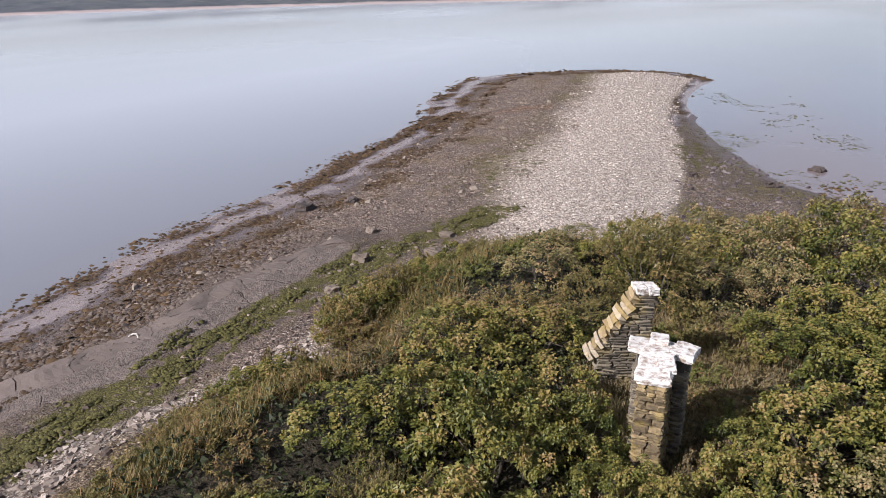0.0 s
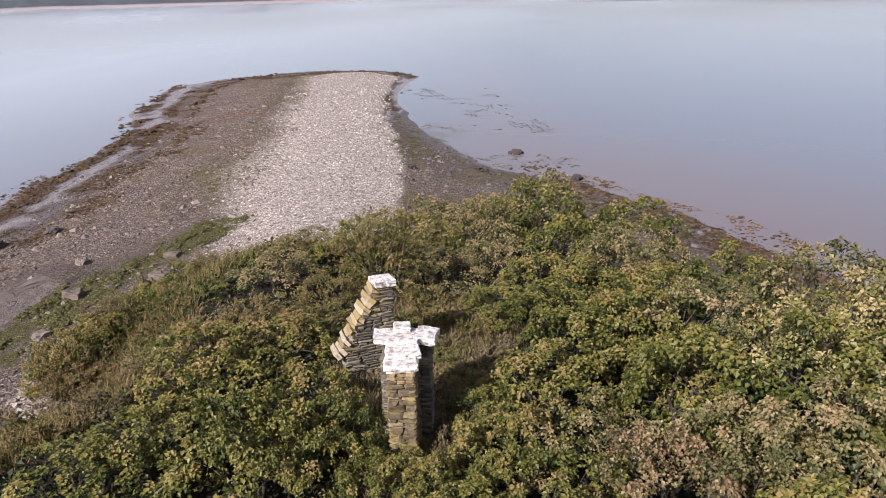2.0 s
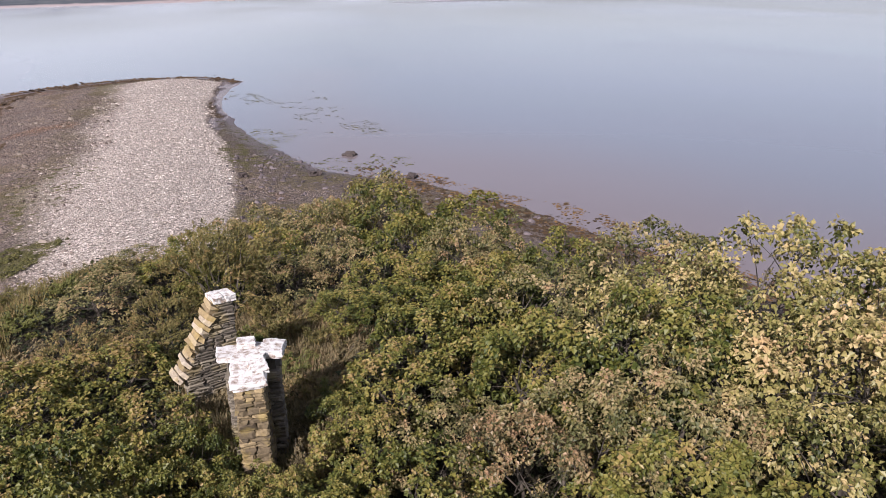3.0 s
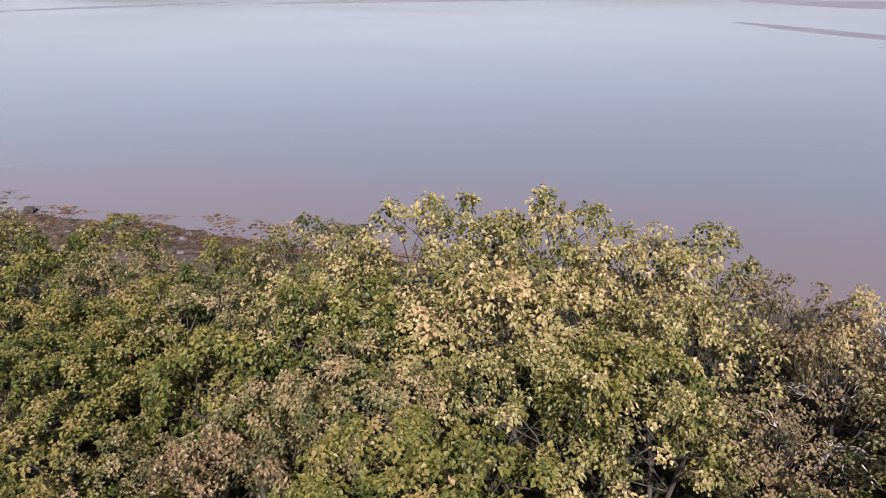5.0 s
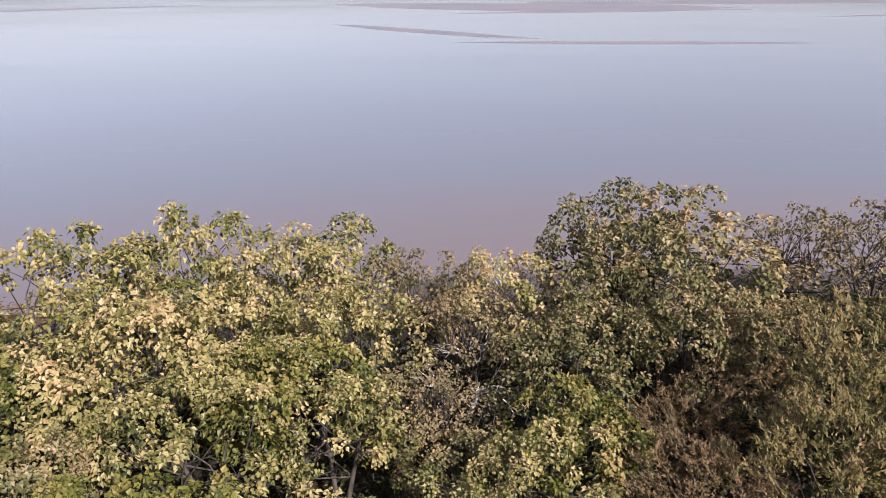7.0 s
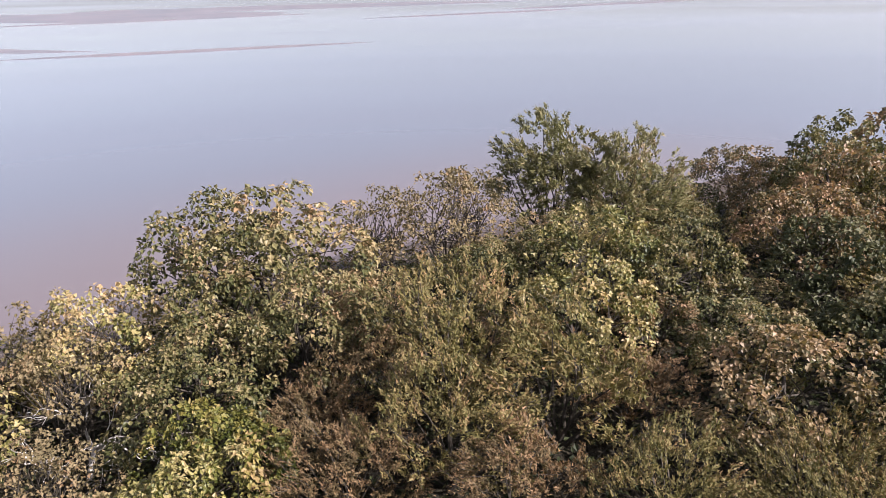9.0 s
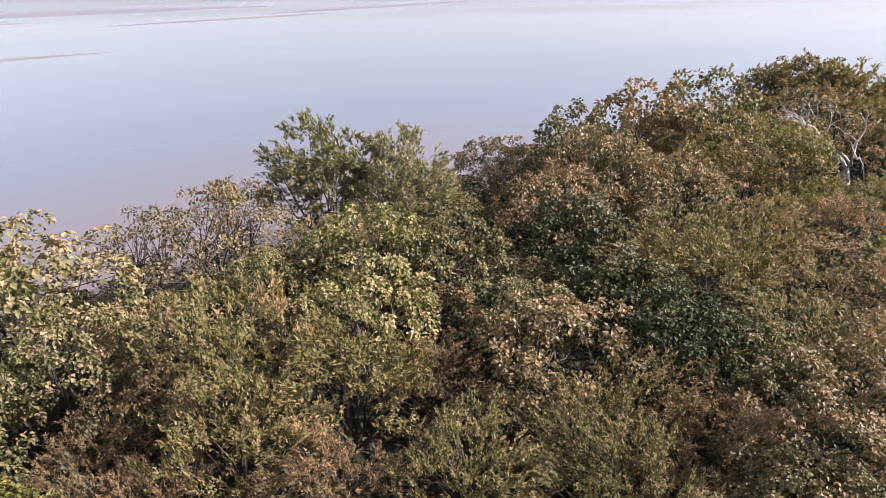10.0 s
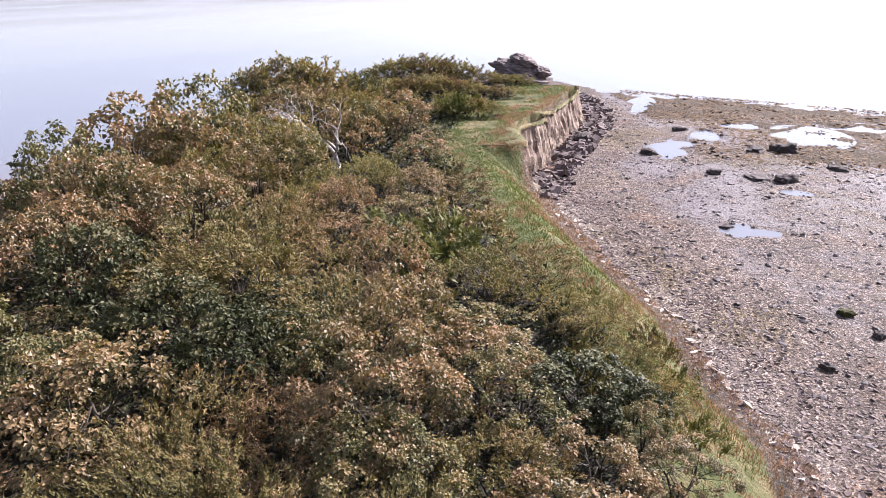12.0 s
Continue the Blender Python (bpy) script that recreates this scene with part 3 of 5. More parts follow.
def sandbank(x, y, length, width, turn, seed):
    n = 72
    V = [(0, 0, 0.22)]
    for f, z in ((0.6, 0.18), (1.0, -0.12)):
        for i in range(n):
            a = 2 * math.pi * i / n
            w = 1 + 0.35 * float(vnoise(math.cos(a) * 2 + seed * 7, math.sin(a) * 2, 1.0, seed, 2))
            V.append((math.cos(a) * length / 2 * f * w, math.sin(a) * width / 2 * f * w, z))
    F = [(0, 1 + i, 1 + (i + 1) % n) for i in range(n)]
    F += [(1 + i, 1 + n + i, 1 + n + (i + 1) % n, 1 + (i + 1) % n) for i in range(n)]
    ob = mesh_object("sandbank", V, F, SAND, smooth=True)
    ob.matrix_basis = pose(x, y, 0, 0, 0, turn)
    return tagged(ob, "low wet pinkish sandbank out in the estuary", "sandbank", "sandbanks", "structure")


for row in ((213, 92, 118, 13, 60, 1), (185, 25, 90, 8, 100, 2), (395, 120, 260, 110, 75, 3), (470, 0, 330, 90, 95, 4), (345, 60, 150, 22, 110, 5), (330, -90, 130, 14, 108, 6), (400, -190, 200, 30, 115, 7), (325, 445, 320, 60, -45, 8), (150, 560, 220, 50, 12, 10)):
    sandbank(*row)


for px, py, rx, ry in POOLS:
    n = 40
    lvl = at_height(px, py) + 0.13
    V = [(math.cos(6.2832 * i / n) * rx * 1.7, math.sin(6.2832 * i / n) * ry * 1.7, 0) for i in range(n)]
    ob = mesh_object("tide_pool", V, [tuple(range(n))], WATER)
    ob.matrix_basis = pose(px, py, lvl)
    tagged(ob, "still tide pool in the muddy foreshore", "pool", "tide pools", "structure")


# ---- cliff and crag ----
def cliff_face():
    line = [(15.9, -47.2), (14.6, -47.9), (13.5, -49.2), (14.2, -50.8), (15.2, -52), (14.2, -54.5), (14.0, -57), (14.9, -59.5), (14.2, -62), (14.5, -66), (14.1, -70), (14.6, -74), (15.3, -77), (16.6, -80), (18.5, -84)]
    pts = []
    for (ax, ay), (bx, by) in zip(line, line[1:]):
        k = max(2, int(math.hypot(bx - ax, by - ay) / 0.28))
        pts += [(ax + (bx - ax) * i / k, ay + (by - ay) * i / k) for i in range(k)]
    n, m = len(pts), 22
    V, F, outward, tops = [], [], [], []
    for j in range(m):
        v = j / (m - 1)
        for i, (x, y) in enumerate(pts):
            qx, qy = pts[min(i + 3, n - 1)]
            ex, ey = pts[max(i - 3, 0)]
            ln = math.hypot(qx - ex, qy - ey)
            ox, oy = (qy - ey) / ln, -(qx - ex) / ln
            if j == 0:
                tops.append(at_height(x - ox * 1.6, y - oy * 1.6) + 0.05)
            top = tops[i]
            z = 0.5 + (top - 0.5) * v
            bulge = 0.8 * float(vnoise((y - x) * 1.0, z * 0.22, 1.3, 41)) + 0.4 * float(vnoise((y - x) * 2.0, z * 0.6, 0.8, 42))
            out = 0.15 + 0.75 * (1 - v) ** 1.5 + bulge * (0.4 + 0.6 * math.sin(math.pi * min(1, v * 1.1)))
            V.append((x + ox * out, y + oy * out, z))
            if j == m - 1:
                outward.append((ox, oy))
    for j in range(m - 1):
        for i in range(n - 1):
            q = j * n + i
            F.append((q, q + n, q + n + 1, q + 1))
    ob = mesh_object("cliff", V, F, CLIFF, smooth=False)
    rim = [V[(m - 1) * n + i] for i in range(6, n)]
    outward, n = outward[6:], n - 6
    T = []
    for off, rag, dz in ((0.12, 0.2, 0.03), (-0.5, 0, 0.16), (-1.9, 0, 0.0), (0.2, 0.25, -0.25)):
        for (x, y, z), (ox, oy) in zip(rim, outward):
            o = off + rag * float(vnoise(x, y, 0.8, 44))
            if off < 0:
                z = at_height(x + ox * o, y + oy * o) - (0.05 if off > -1 else 0.22)
            T.append((x + ox * o, y + oy * o, z + dz - (0.3 * abs(float(vnoise(x, y, 0.6, 45))) if dz < 0 else 0)))
    G = [(a * n + i, b * n + i, b * n + i + 1, a * n + i + 1) for a, b in ((0, 1), (1, 2), (3, 0)) for i in range(n - 1)]
    tagged(mesh_object("turf_edge", T, G, TURF, smooth=True), "ragged turf lip overhanging the cliff", "turf", kind="structure")
    return tagged(ob, "eroded brown earth and rock cliff below the grass", "cliff", kind="structure")


cliff_face()


def rock_mesh(name, size, seed, material, flat=0.0, sub=3):
    """A weathered rock: faceted, with flat bedding where asked."""
    bm = bmesh.new()
    bmesh.ops.create_icosphere(bm, subdivisions=sub, radius=1.0)
    for v in bm.verts:
        d = v.co.normalized()
        d = (d * 0.45 + 0.55 * Vector([max(-0.62, min(0.62, c * 1.25)) for c in d]) * 1.25)
        r = 1 + 0.35 * noise.noise(d * 1.3 + Vector((seed * 3.1, 0, 0))) + 0.16 * noise.noise(d * 3.5 + Vector((0, seed * 1.7, 0)))
        cell = noise.cell(d * 1.6 + Vector((seed, seed, 0)))
        r *= 0.92 + 0.16 * cell
        z = d.z * r
        if flat:
            z = z * (1 - flat) + flat * round(z * 3.5) / 3.5
        v.co = Vector((d.x * r * size[0], d.y * r * size[1], z * size[2]))
    me = bpy.data.meshes.new(name)
    bm.to_mesh(me)
    bm.free()
    me.polygons.foreach_set("use_smooth", [sub > 3] * len(me.polygons))
    me.materials.append(material)
    return me


def crag():
    me = bpy.data.meshes.new("crag")
    bm = bmesh.new()
    for sx, sy, sz, ox, oy, oz, tilt, sd in ((7.0, 4.5, 2.6, 0, 0, 1.2, 8, 3), (5.6, 3.6, 1.5, 1.2, 0, 3.4, 14, 5), (3.0, 2.4, 1.1, -0.6, 0.4, 5.0, 16, 7), (2.4, 2.2, 0.9, -4.6, 0.2, 3.2, 10, 9)):
        part_bm = bmesh.new()
        bmesh.ops.create_icosphere(part_bm, subdivisions=4, radius=1.0)
        for v in part_bm.verts:
            d = v.co.normalized()
            r = 1 + 0.3 * noise.noise(d * 1.6 + Vector((sd, 0, 0))) + 0.14 * noise.noise(d * 5 + Vector((0, sd, 0)))
            z = 0.35 * d.z * r + 0.65 * round(d.z * r * 4) / 4
            v.co = Vector((d.x * r * sx, d.y * r * sy, z * sz))
        part_bm.transform(pose(ox, oy, oz, 0, -tilt, 0))
        tmp = bpy.data.meshes.new("tmp")
        part_bm.to_mesh(tmp)
        part_bm.free()
        bm.from_mesh(tmp)
        bpy.data.meshes.remove(tmp)
    bm.to_mesh(me)
    bm.free()
    me.materials.append(CRAG)
    ob = tagged(new("rock_crag", me), "dark layered rock crag at the island's end by the water", "rock")
    ob.matrix_basis = pose(28.6, -104.5, -0.2, 0, 0, 12) @ Matrix.Diagonal((0.64, 0.8, 0.8, 1))


crag()


# ---- ruined walls ----
def stone_block(seed, l, w, h, rough=0.19):
    """A rough-hewn block, 12 to 28 triangles, centred on its base."""
    rng = random.Random(seed)
    bm = bmesh.new()
    bmesh.ops.create_cube(bm, size=1.0)
    bmesh.ops.bevel(bm, geom=list(bm.edges), offset=0.15, segments=1, affect="EDGES")
    for v in bm.verts:
        v.co += Vector([rng.uniform(-rough, rough) * 0.7 for _ in range(3)])
        v.co = Vector((v.co.x * l, v.co.y * w, (v.co.z + 0.5) * h))
    me = bpy.data.meshes.new("stone")
    bm.to_mesh(me)
    bm.free()
    return me


def worn_slab(seed):
    """A slab rounded by a crust of bird lime."""
    bm = bmesh.new()
    bmesh.ops.create_cube(bm, size=1.0)
    bmesh.ops.subdivide_edges(bm, edges=list(bm.edges), cuts=3, use_grid_fill=True)
    for v in bm.verts:
        c = v.co.copy()
        v.co = c * (1 - 0.08 * (c.length - 0.5)) + 0.10 * noise.noise_vector(c * 3.4 + Vector((seed * 5.3, 0, seed)))
        v.co.z += 0.5
    me = bpy.data.meshes.new("cap_stone")
    bm.to_mesh(me)
    bm.free()
    me.materials.append(GUANO)
    return me


def stone_set(material, count, seed, l, w, h, rough=0.19):
    out = []
    for i in range(count):
        me = stone_block(seed + i, l, w, h, rough)
        me.materials.append(material)
        out.append(me)
    return out


BLOCKS = stone_set(WALL_STONE, 7, 100, 1, 1, 1)
SLATES = stone_set(SLATE_STONE, 7, 200, 1, 1, 1)
COPES = stone_set(COPING_STONE, 6, 300, 1, 1, 1, 0.16)
CAPS = [worn_slab(i) for i in range(5)]


def put_stone(name, me, parent, m, size):
    ob = new(name, me)
    ob.parent = parent
    ob.matrix_basis = m @ Matrix.Diagonal((*size, 1))
    return ob


def box_core(name, parent, x0, x1, y0, y1, z0, z1, material):
    bm = bmesh.new()
    bmesh.ops.create_cube(bm, size=1.0)
    for v in bm.verts:
        v.co = Vector((x0 + (v.co.x + 0.5) * (x1 - x0), y0 + (v.co.y + 0.5) * (y1 - y0), z0 + (v.co.z + 0.5) * (z1 - z0)))
    return part(name, bm, material, parent)


def dry_wall(parent, x0, x1, y0, y1, z0, z1, meshes, seed, course=(0.07, 0.16), faces="fblr", limit=400):
    """Courses of stones laid round a rectangular core; f b l r are the faces towards -y, +y, -x, +x."""
    rng = random.Random(seed)
    z, made = z0, 0
    while z < z1 - 0.03 and made < limit:
        h = min(rng.uniform(*course), z1 - z)
        for f in faces:
            a, b = (x0, x1) if f in "fb" else (y0, y1)
            p = a
            while p < b - 0.02:
                l = rng.uniform(0.18, 0.5) * (1.5 if rng.random() < 0.15 else 1)
                if b - p - l < 0.12:
                    l = b - p
                d = rng.uniform(0.2, 0.27)
                out = rng.uniform(-0.025, 0.035)
                mid = p + l / 2
                at = {"f": (mid, y0 + d / 2 - out), "b": (mid, y1 - d / 2 + out), "l": (x0 + d / 2 - out, mid), "r": (x1 - d / 2 + out, mid)}[f]
                size = (l * 0.955, d, h * 0.9) if f in "fb" else (d, l * 0.955, h * 0.9)
                put_stone("stone", rng.choice(meshes), parent, pose(at[0], at[1], z, rng.uniform(-2, 2), rng.uniform(-2, 2), rng.uniform(-4, 4)), size)
                made += 1
                p += l
        z += h


MORTAR = bark_material("lime_mortar", (0.035, 0.03, 0.022), (0.08, 0.068, 0.052))


def ruined_pier():
    """T-shaped stub of a house wall, its top whitened by sea birds. Local x across, y away, base at z = 0."""
    t = tagged(new("ruined_pier"), "ruined rubble-stone pier, its top whitened with bird lime", "ruin")
    stem = new("stem")
    stem.parent = t
    bar = new("cross_wall")
    bar.parent = t
    top = 3.28
    box_core("core", stem, -0.26, 0.26, 0.12, 1.3, 0, top - 0.15, MORTAR)
    dry_wall(stem, -0.34, 0.34, 0, 1.4, 0, top - 0.08, BLOCKS, 1, (0.07, 0.24), "flr", 290)
    box_core("core", bar, -0.56, 0.56, 1.35, 1.85, 0, top - 0.1, MORTAR)
    dry_wall(bar, -0.64, 0.64, 1.22, 1.95, 0, top - 0.05, SLATES, 2, (0.07, 0.14), "fblr", 330)
    for x, y, z, l, w, h, turn, i in ((0.0, 0.36, -0.1, 0.8, 0.8, 0.2, 3, 0), (-0.04, 0.98, -0.06, 0.76, 0.62, 0.2, -6, 1), (0.22, 0.6, 0.05, 0.42, 0.5, 0.12, 14, 2)):
        put_stone("cap_stone", CAPS[i], stem, pose(x, y, top + z, 2, -2, turn), (l, w, h))
    for x, y, z, l, w, h, turn, i in ((-0.55, 1.56, -0.06, 0.55, 0.66, 0.16, 8, 3), (0.02, 1.55, -0.04, 0.66, 0.74, 0.14, -5, 4), (0.52, 1.6, -0.08, 0.56, 0.72, 0.2, -9, 0), (-0.12, 1.78, 0.08, 0.44, 0.36, 0.17, 6, 2)):
        put_stone("cap_stone", CAPS[i], bar, pose(x, y, top + z, -2, 3, turn), (l, w, h))
    return t


def ruined_gable():
    """Broken gable with a sloping, lichened coping. Local x along the wall, face towards -y, high end at +x."""
    t = tagged(new("ruined_gable"), "broken rubble gable wall with yellow-lichened sloping coping", "ruin")
    wall = new("wall_body")
    wall.parent = t
    rng = random.Random(9)
    length, high, low, thick = 1.6, 3.35, 1.3, 0.62

    def roof(x):
        return low + (high - low) * min(1, max(0, (x / (length - 0.35))) ** 0.9)

    bm = bmesh.new()
    prof = [(0.1, 0), (length - 0.1, 0), (length - 0.1, high - 0.12), (length - 0.4, high - 0.15), (0.1, low - 0.15)]
    fr = [bm.verts.new((x, 0.1, z)) for x, z in prof]
    bk = [bm.verts.new((x, thick - 0.1, z)) for x, z in prof]
    bm.faces.new(fr)
    bm.faces.new(bk[::-1])
    for i in range(5):
        j = (i + 1) % 5
        bm.faces.new((fr[j], fr[i], bk[i], bk[j]))
    part("core", bm, MORTAR, wall)
    z, made = 0.0, 0
    while z < high - 0.08 and made < 300:
        h = rng.uniform(0.06, 0.12)
        x = 0.0
        while roof(x) < z + h * 0.8 and x < length:
            x += 0.05
        while x < length - 0.03 and made < 300:
            l = rng.uniform(0.2, 0.55)
            if length - x - l < 0.15:
                l = length - x
            put_stone("stone", rng.choice(SLATES), wall, pose(x + l / 2, 0.13 - rng.uniform(-.02, .03), z, rng.uniform(-2, 2), rng.uniform(-2, 2), rng.uniform(-3, 3)), (l * 0.98, 0.26, h * 0.96))
            made += 1
            x += l
        if z < high - 0.2:
            put_stone("stone", rng.choice(SLATES), wall, pose(length - 0.13, thick / 2 + 0.05, z, 0, 0, rng.uniform(-3, 3)), (0.27, 0.5, h * 0.96))
        z += h
    slope = math.degrees(math.atan2(high - low, length - 0.35))
    coping = new("coping")
    coping.parent = t
    n = 17
    for i in range(n):
        x = -0.2 + (i + 0.5) / n * (length - 0.12)
        put_stone("coping_stone", rng.choice(COPES), coping, pose(x + 0.04, 0.31 + rng.uniform(-.03, .03), roof(x) - 0.19, rng.uniform(-4, 4), -slope * 0.72 + rng.uniform(-9, 9), rng.uniform(-6, 6)), (rng.uniform(0.13, 0.2), rng.uniform(0.58, 0.7), rng.uniform(0.24, 0.33)))
    for i in range(3):
        put_stone("cap_stone", rng.choice(CAPS), coping, pose(length - 0.42 + 0.17 * i, 0.3 + rng.uniform(-.06, .06), high - 0.12, 0, 0, rng.uniform(-14, 14)), (0.3, 0.6, rng.uniform(0.12, 0.2)))
    return t


PIER_Z = 4.15
pier = ruined_pier()
pier.matrix_basis = pose(-2.14, 14.5, PIER_Z, 0, 0, 2)
gable = ruined_gable()
gable.matrix_basis = pose(-4.42, 18.5, PIER_Z + 0.1, 0, 0, 25)


# ---- trees and shrubs ----
def leaf_axes(D, N):
    """Unit axes of leaves: along, across, up."""
    D = D / np.linalg.norm(D, axis=1, keepdims=True)
    S = np.cross(D, N)
    S /= np.linalg.norm(S, axis=1, keepdims=True) + 1e-9
    return D, S, np.cross(S, D)


def leaf_kites(P, D, N, L, W):
    """Folded kite-shaped leaves: base points, tip directions, normals, lengths, widths. Returns vertices and triangles."""
    D, S, U = leaf_axes(D, N)
    mid = P + D * (L * 0.4)[:, None]
    lift = U * (W * 0.2)[:, None]
    V = np.stack([P, mid + S * (W / 2)[:, None] + lift, P + D * L[:, None] - U * (L * 0.12)[:, None], mid - S * (W / 2)[:, None] + lift], 1)
    b = np.arange(len(P))[:, None] * 4
    F = np.concatenate([b + np.array([[0, 1, 2]]), b + np.array([[0, 2, 3]])], 1).reshape(-1, 3)
    return V.reshape(-1, 3), F


def give_tone(me, shoot, out, corners):
    """Stores a tone for each shoot and a second value for each leaf, such as its height or reach."""
    d = np.zeros((len(shoot), 4), np.float32)
    d[:, 0], d[:, 1], d[:, 3] = shoot, out, 1
    me.color_attributes.new("tone", "FLOAT_COLOR", "POINT").data.foreach_set("color", np.repeat(d, corners, axis=0).ravel())


def leaf_spikes(P, D, N, L, W):
    """Small narrow leaves of one triangle each."""
    D = D / np.linalg.norm(D, axis=1, keepdims=True)
    S = np.cross(D, N)
    S /= np.linalg.norm(S, axis=1, keepdims=True) + 1e-9
    side = S * (W / 2)[:, None]
    V = np.stack([P + side, P - side, P + D * L[:, None]], 1).reshape(-1, 3)
    return V, np.arange(len(V)).reshape(-1, 3)


def tri_mesh(name, V, F, material, flat=True):
    me = bpy.data.meshes.new(name)
    V, F = np.asarray(V, np.float32), np.asarray(F, np.int32)
    me.vertices.add(len(V))
    me.vertices.foreach_set("co", V.ravel())
    me.loops.add(F.size)
    me.loops.foreach_set("vertex_index", F.ravel())
    me.polygons.add(len(F))
    me.polygons.foreach_set("loop_start", np.arange(0, F.size, F.shape[1], dtype=np.int32))
    me.polygons.foreach_set("loop_total", np.full(len(F), F.shape[1], np.int32))
    me.materials.append(material)
    me.update(calc_edges=True)
    if flat:
        me.shade_flat()
    return me


def tubes(paths, sides=5):
    """Tapered tubes along (points, start radius, end radius)."""
    V, F, o = [], [], 0
    for pts, r0, r1 in paths:
        pts = np.asarray(pts, float)
        n = len(pts)
        for i, p in enumerate(pts):
            d = pts[min(i + 1, n - 1)] - pts[max(i - 1, 0)]
            d /= np.linalg.norm(d) + 1e-9
            a = np.cross(d, (0.31, 0.52, 0.8))
            a /= np.linalg.norm(a) + 1e-9
            b = np.cross(d, a)
            r = r0 + (r1 - r0) * i / (n - 1)
            for s in range(sides):
                w = 2 * math.pi * s / sides
                V.append(p + r * (math.cos(w) * a + math.sin(w) * b))
        for i in range(n - 1):
            for s in range(sides):
                q, t = o + i * sides + s, o + i * sides + (s + 1) % sides
                F.append((q, t, t + sides, q + sides))
        o += n * sides
    return np.array(V).reshape(-1, 3), np.array(F, int).reshape(-1, 4)


def limb_path(rng, a, b, bend, n=6):
    a, b = np.array(a, float), np.array(b, float)
    side = rng.normal(0, bend, 3)
    return [a + (b - a) * u + side * math.sin(math.pi * u) + np.array((0, 0, bend * math.sin(math.pi * u))) for u in np.linspace(0, 1, n)]


def unit(v):
    return v / (np.linalg.norm(v, axis=-1, keepdims=True) + 1e-9)


def broadleaf(seed, R=2.1, H=4.0, tufts=90, leaf=0.16, per=40, droop=0.8, gaps=0.0, twigs=0.16, spread=0.25, boughs=16):
    """Sycamore-like small tree: stems and limbs below, and over the dome of its crown rounded shoots hung with leaves."""
    rng = np.random.default_rng(seed)
    i = np.arange(boughs)
    ez = 1 - (i + 0.4) / boughs * 1.15
    a = i * 2.39996 + rng.uniform(-.4, .4, boughs)
    hor = np.sqrt(np.maximum(0, 1 - ez * ez))
    dirs = np.stack([np.cos(a) * hor, np.sin(a) * hor, ez], 1)
    half = np.array((R, R, H * 0.58)) * rng.uniform(0.66, 0.88, (boughs, 1))
    B = np.array((0, 0, H * 0.42)) + dirs * half
    wide = rng.uniform(0.46, 0.74, boughs) * R / 2.1
    C, O = [], []
    while len(C) < tufts:  # shoots over the outside of each bough's billow
        k = len(C) % boughs if len(C) < 3 * boughs else rng.integers(boughs)
        d = unit(rng.normal(0, 1, 3) + unit(dirs[k] + np.array((0, 0, 0.35))) * 0.9)
        c = B[k] + d * wide[k] * rng.uniform(0.85, 1.08)
        if (np.linalg.norm(c - B, axis=1) < wide * 0.74).any():
            if rng.random() < 0.9:
                continue
        C.append(c)
        O.append(unit(d + np.array((0, 0, 0.35))))
    C, O = np.array(C), np.array(O)
    keep = rng.random(tufts) > gaps
    C, O = C[keep], O[keep]
    size = rng.uniform(0.65, 1.25, len(C)) * spread * (R / 2.1)
    tall = np.where(rng.random(len(C)) < 0.12, rng.uniform(1.2, 1.6, len(C)), 0.95)  # leading shoots stand proud
    count = np.maximum(6, per * (size / spread) ** 1.6).astype(int)
    own = np.repeat(np.arange(len(C)), count)
    m = len(own)
    v = unit(rng.normal(0, 1, (m, 3)) + O[own] * 0.85 + np.array((0, 0, 0.25)))
    P = C[own] + v * (size[own] * rng.uniform(0.55, 1.05, m))[:, None] * np.stack([np.ones(m), np.ones(m), tall[own]], 1)
    D = v * rng.uniform(0.35, 0.9, (m, 1)) + np.array((0, 0, -1.0)) * (droop * rng.uniform(0.3, 1.0, m))[:, None] + rng.normal(0, 0.3, (m, 3))
    N = v * 0.7 + O[own] * 0.4 + np.array((0, 0, 0.45)) + rng.normal(0, 0.42, (m, 3))
    L = leaf * rng.uniform(0.6, 1.2, m)
    V, F = leaf_kites(P, D, N, L, L * rng.uniform(0.62, 1.0, m))
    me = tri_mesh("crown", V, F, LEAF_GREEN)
    # higher leaves on a shoot take later, mostly paler ramp colours
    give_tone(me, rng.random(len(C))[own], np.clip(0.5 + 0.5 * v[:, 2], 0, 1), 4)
    t = tagged(new("small_tree"))
    crown = new("crown", me)
    crown.parent = t
    stems, limbs = [], []
    for i in range(3):
        a = i * 2.1 + rng.uniform(0, 1)
        tip = (math.cos(a) * R * 0.35, math.sin(a) * R * 0.35, H * 0.55)
        stems.append((limb_path(rng, (math.cos(a) * 0.12, math.sin(a) * 0.12, -0.3), tip, 0.12, 7), 0.085, 0.045))
    for c, o in zip(C, O):
        if rng.random() < twigs:
            s = stems[rng.integers(3)][0]
            limbs.append((limb_path(rng, s[3 + rng.integers(3)], c - o * 0.12, 0.14, 4), 0.026, 0.005))
    sv, sf = tubes(stems, 6)
    st = new("trunk", tri_mesh("trunk", sv, sf, BARK, False))
    lv, lf = tubes(limbs, 3)
    lb = tagged(new("branchwork", tri_mesh("branchwork", lv, lf, BARK)), kind="stuff")
    st.parent, lb.parent = t, t
    return t


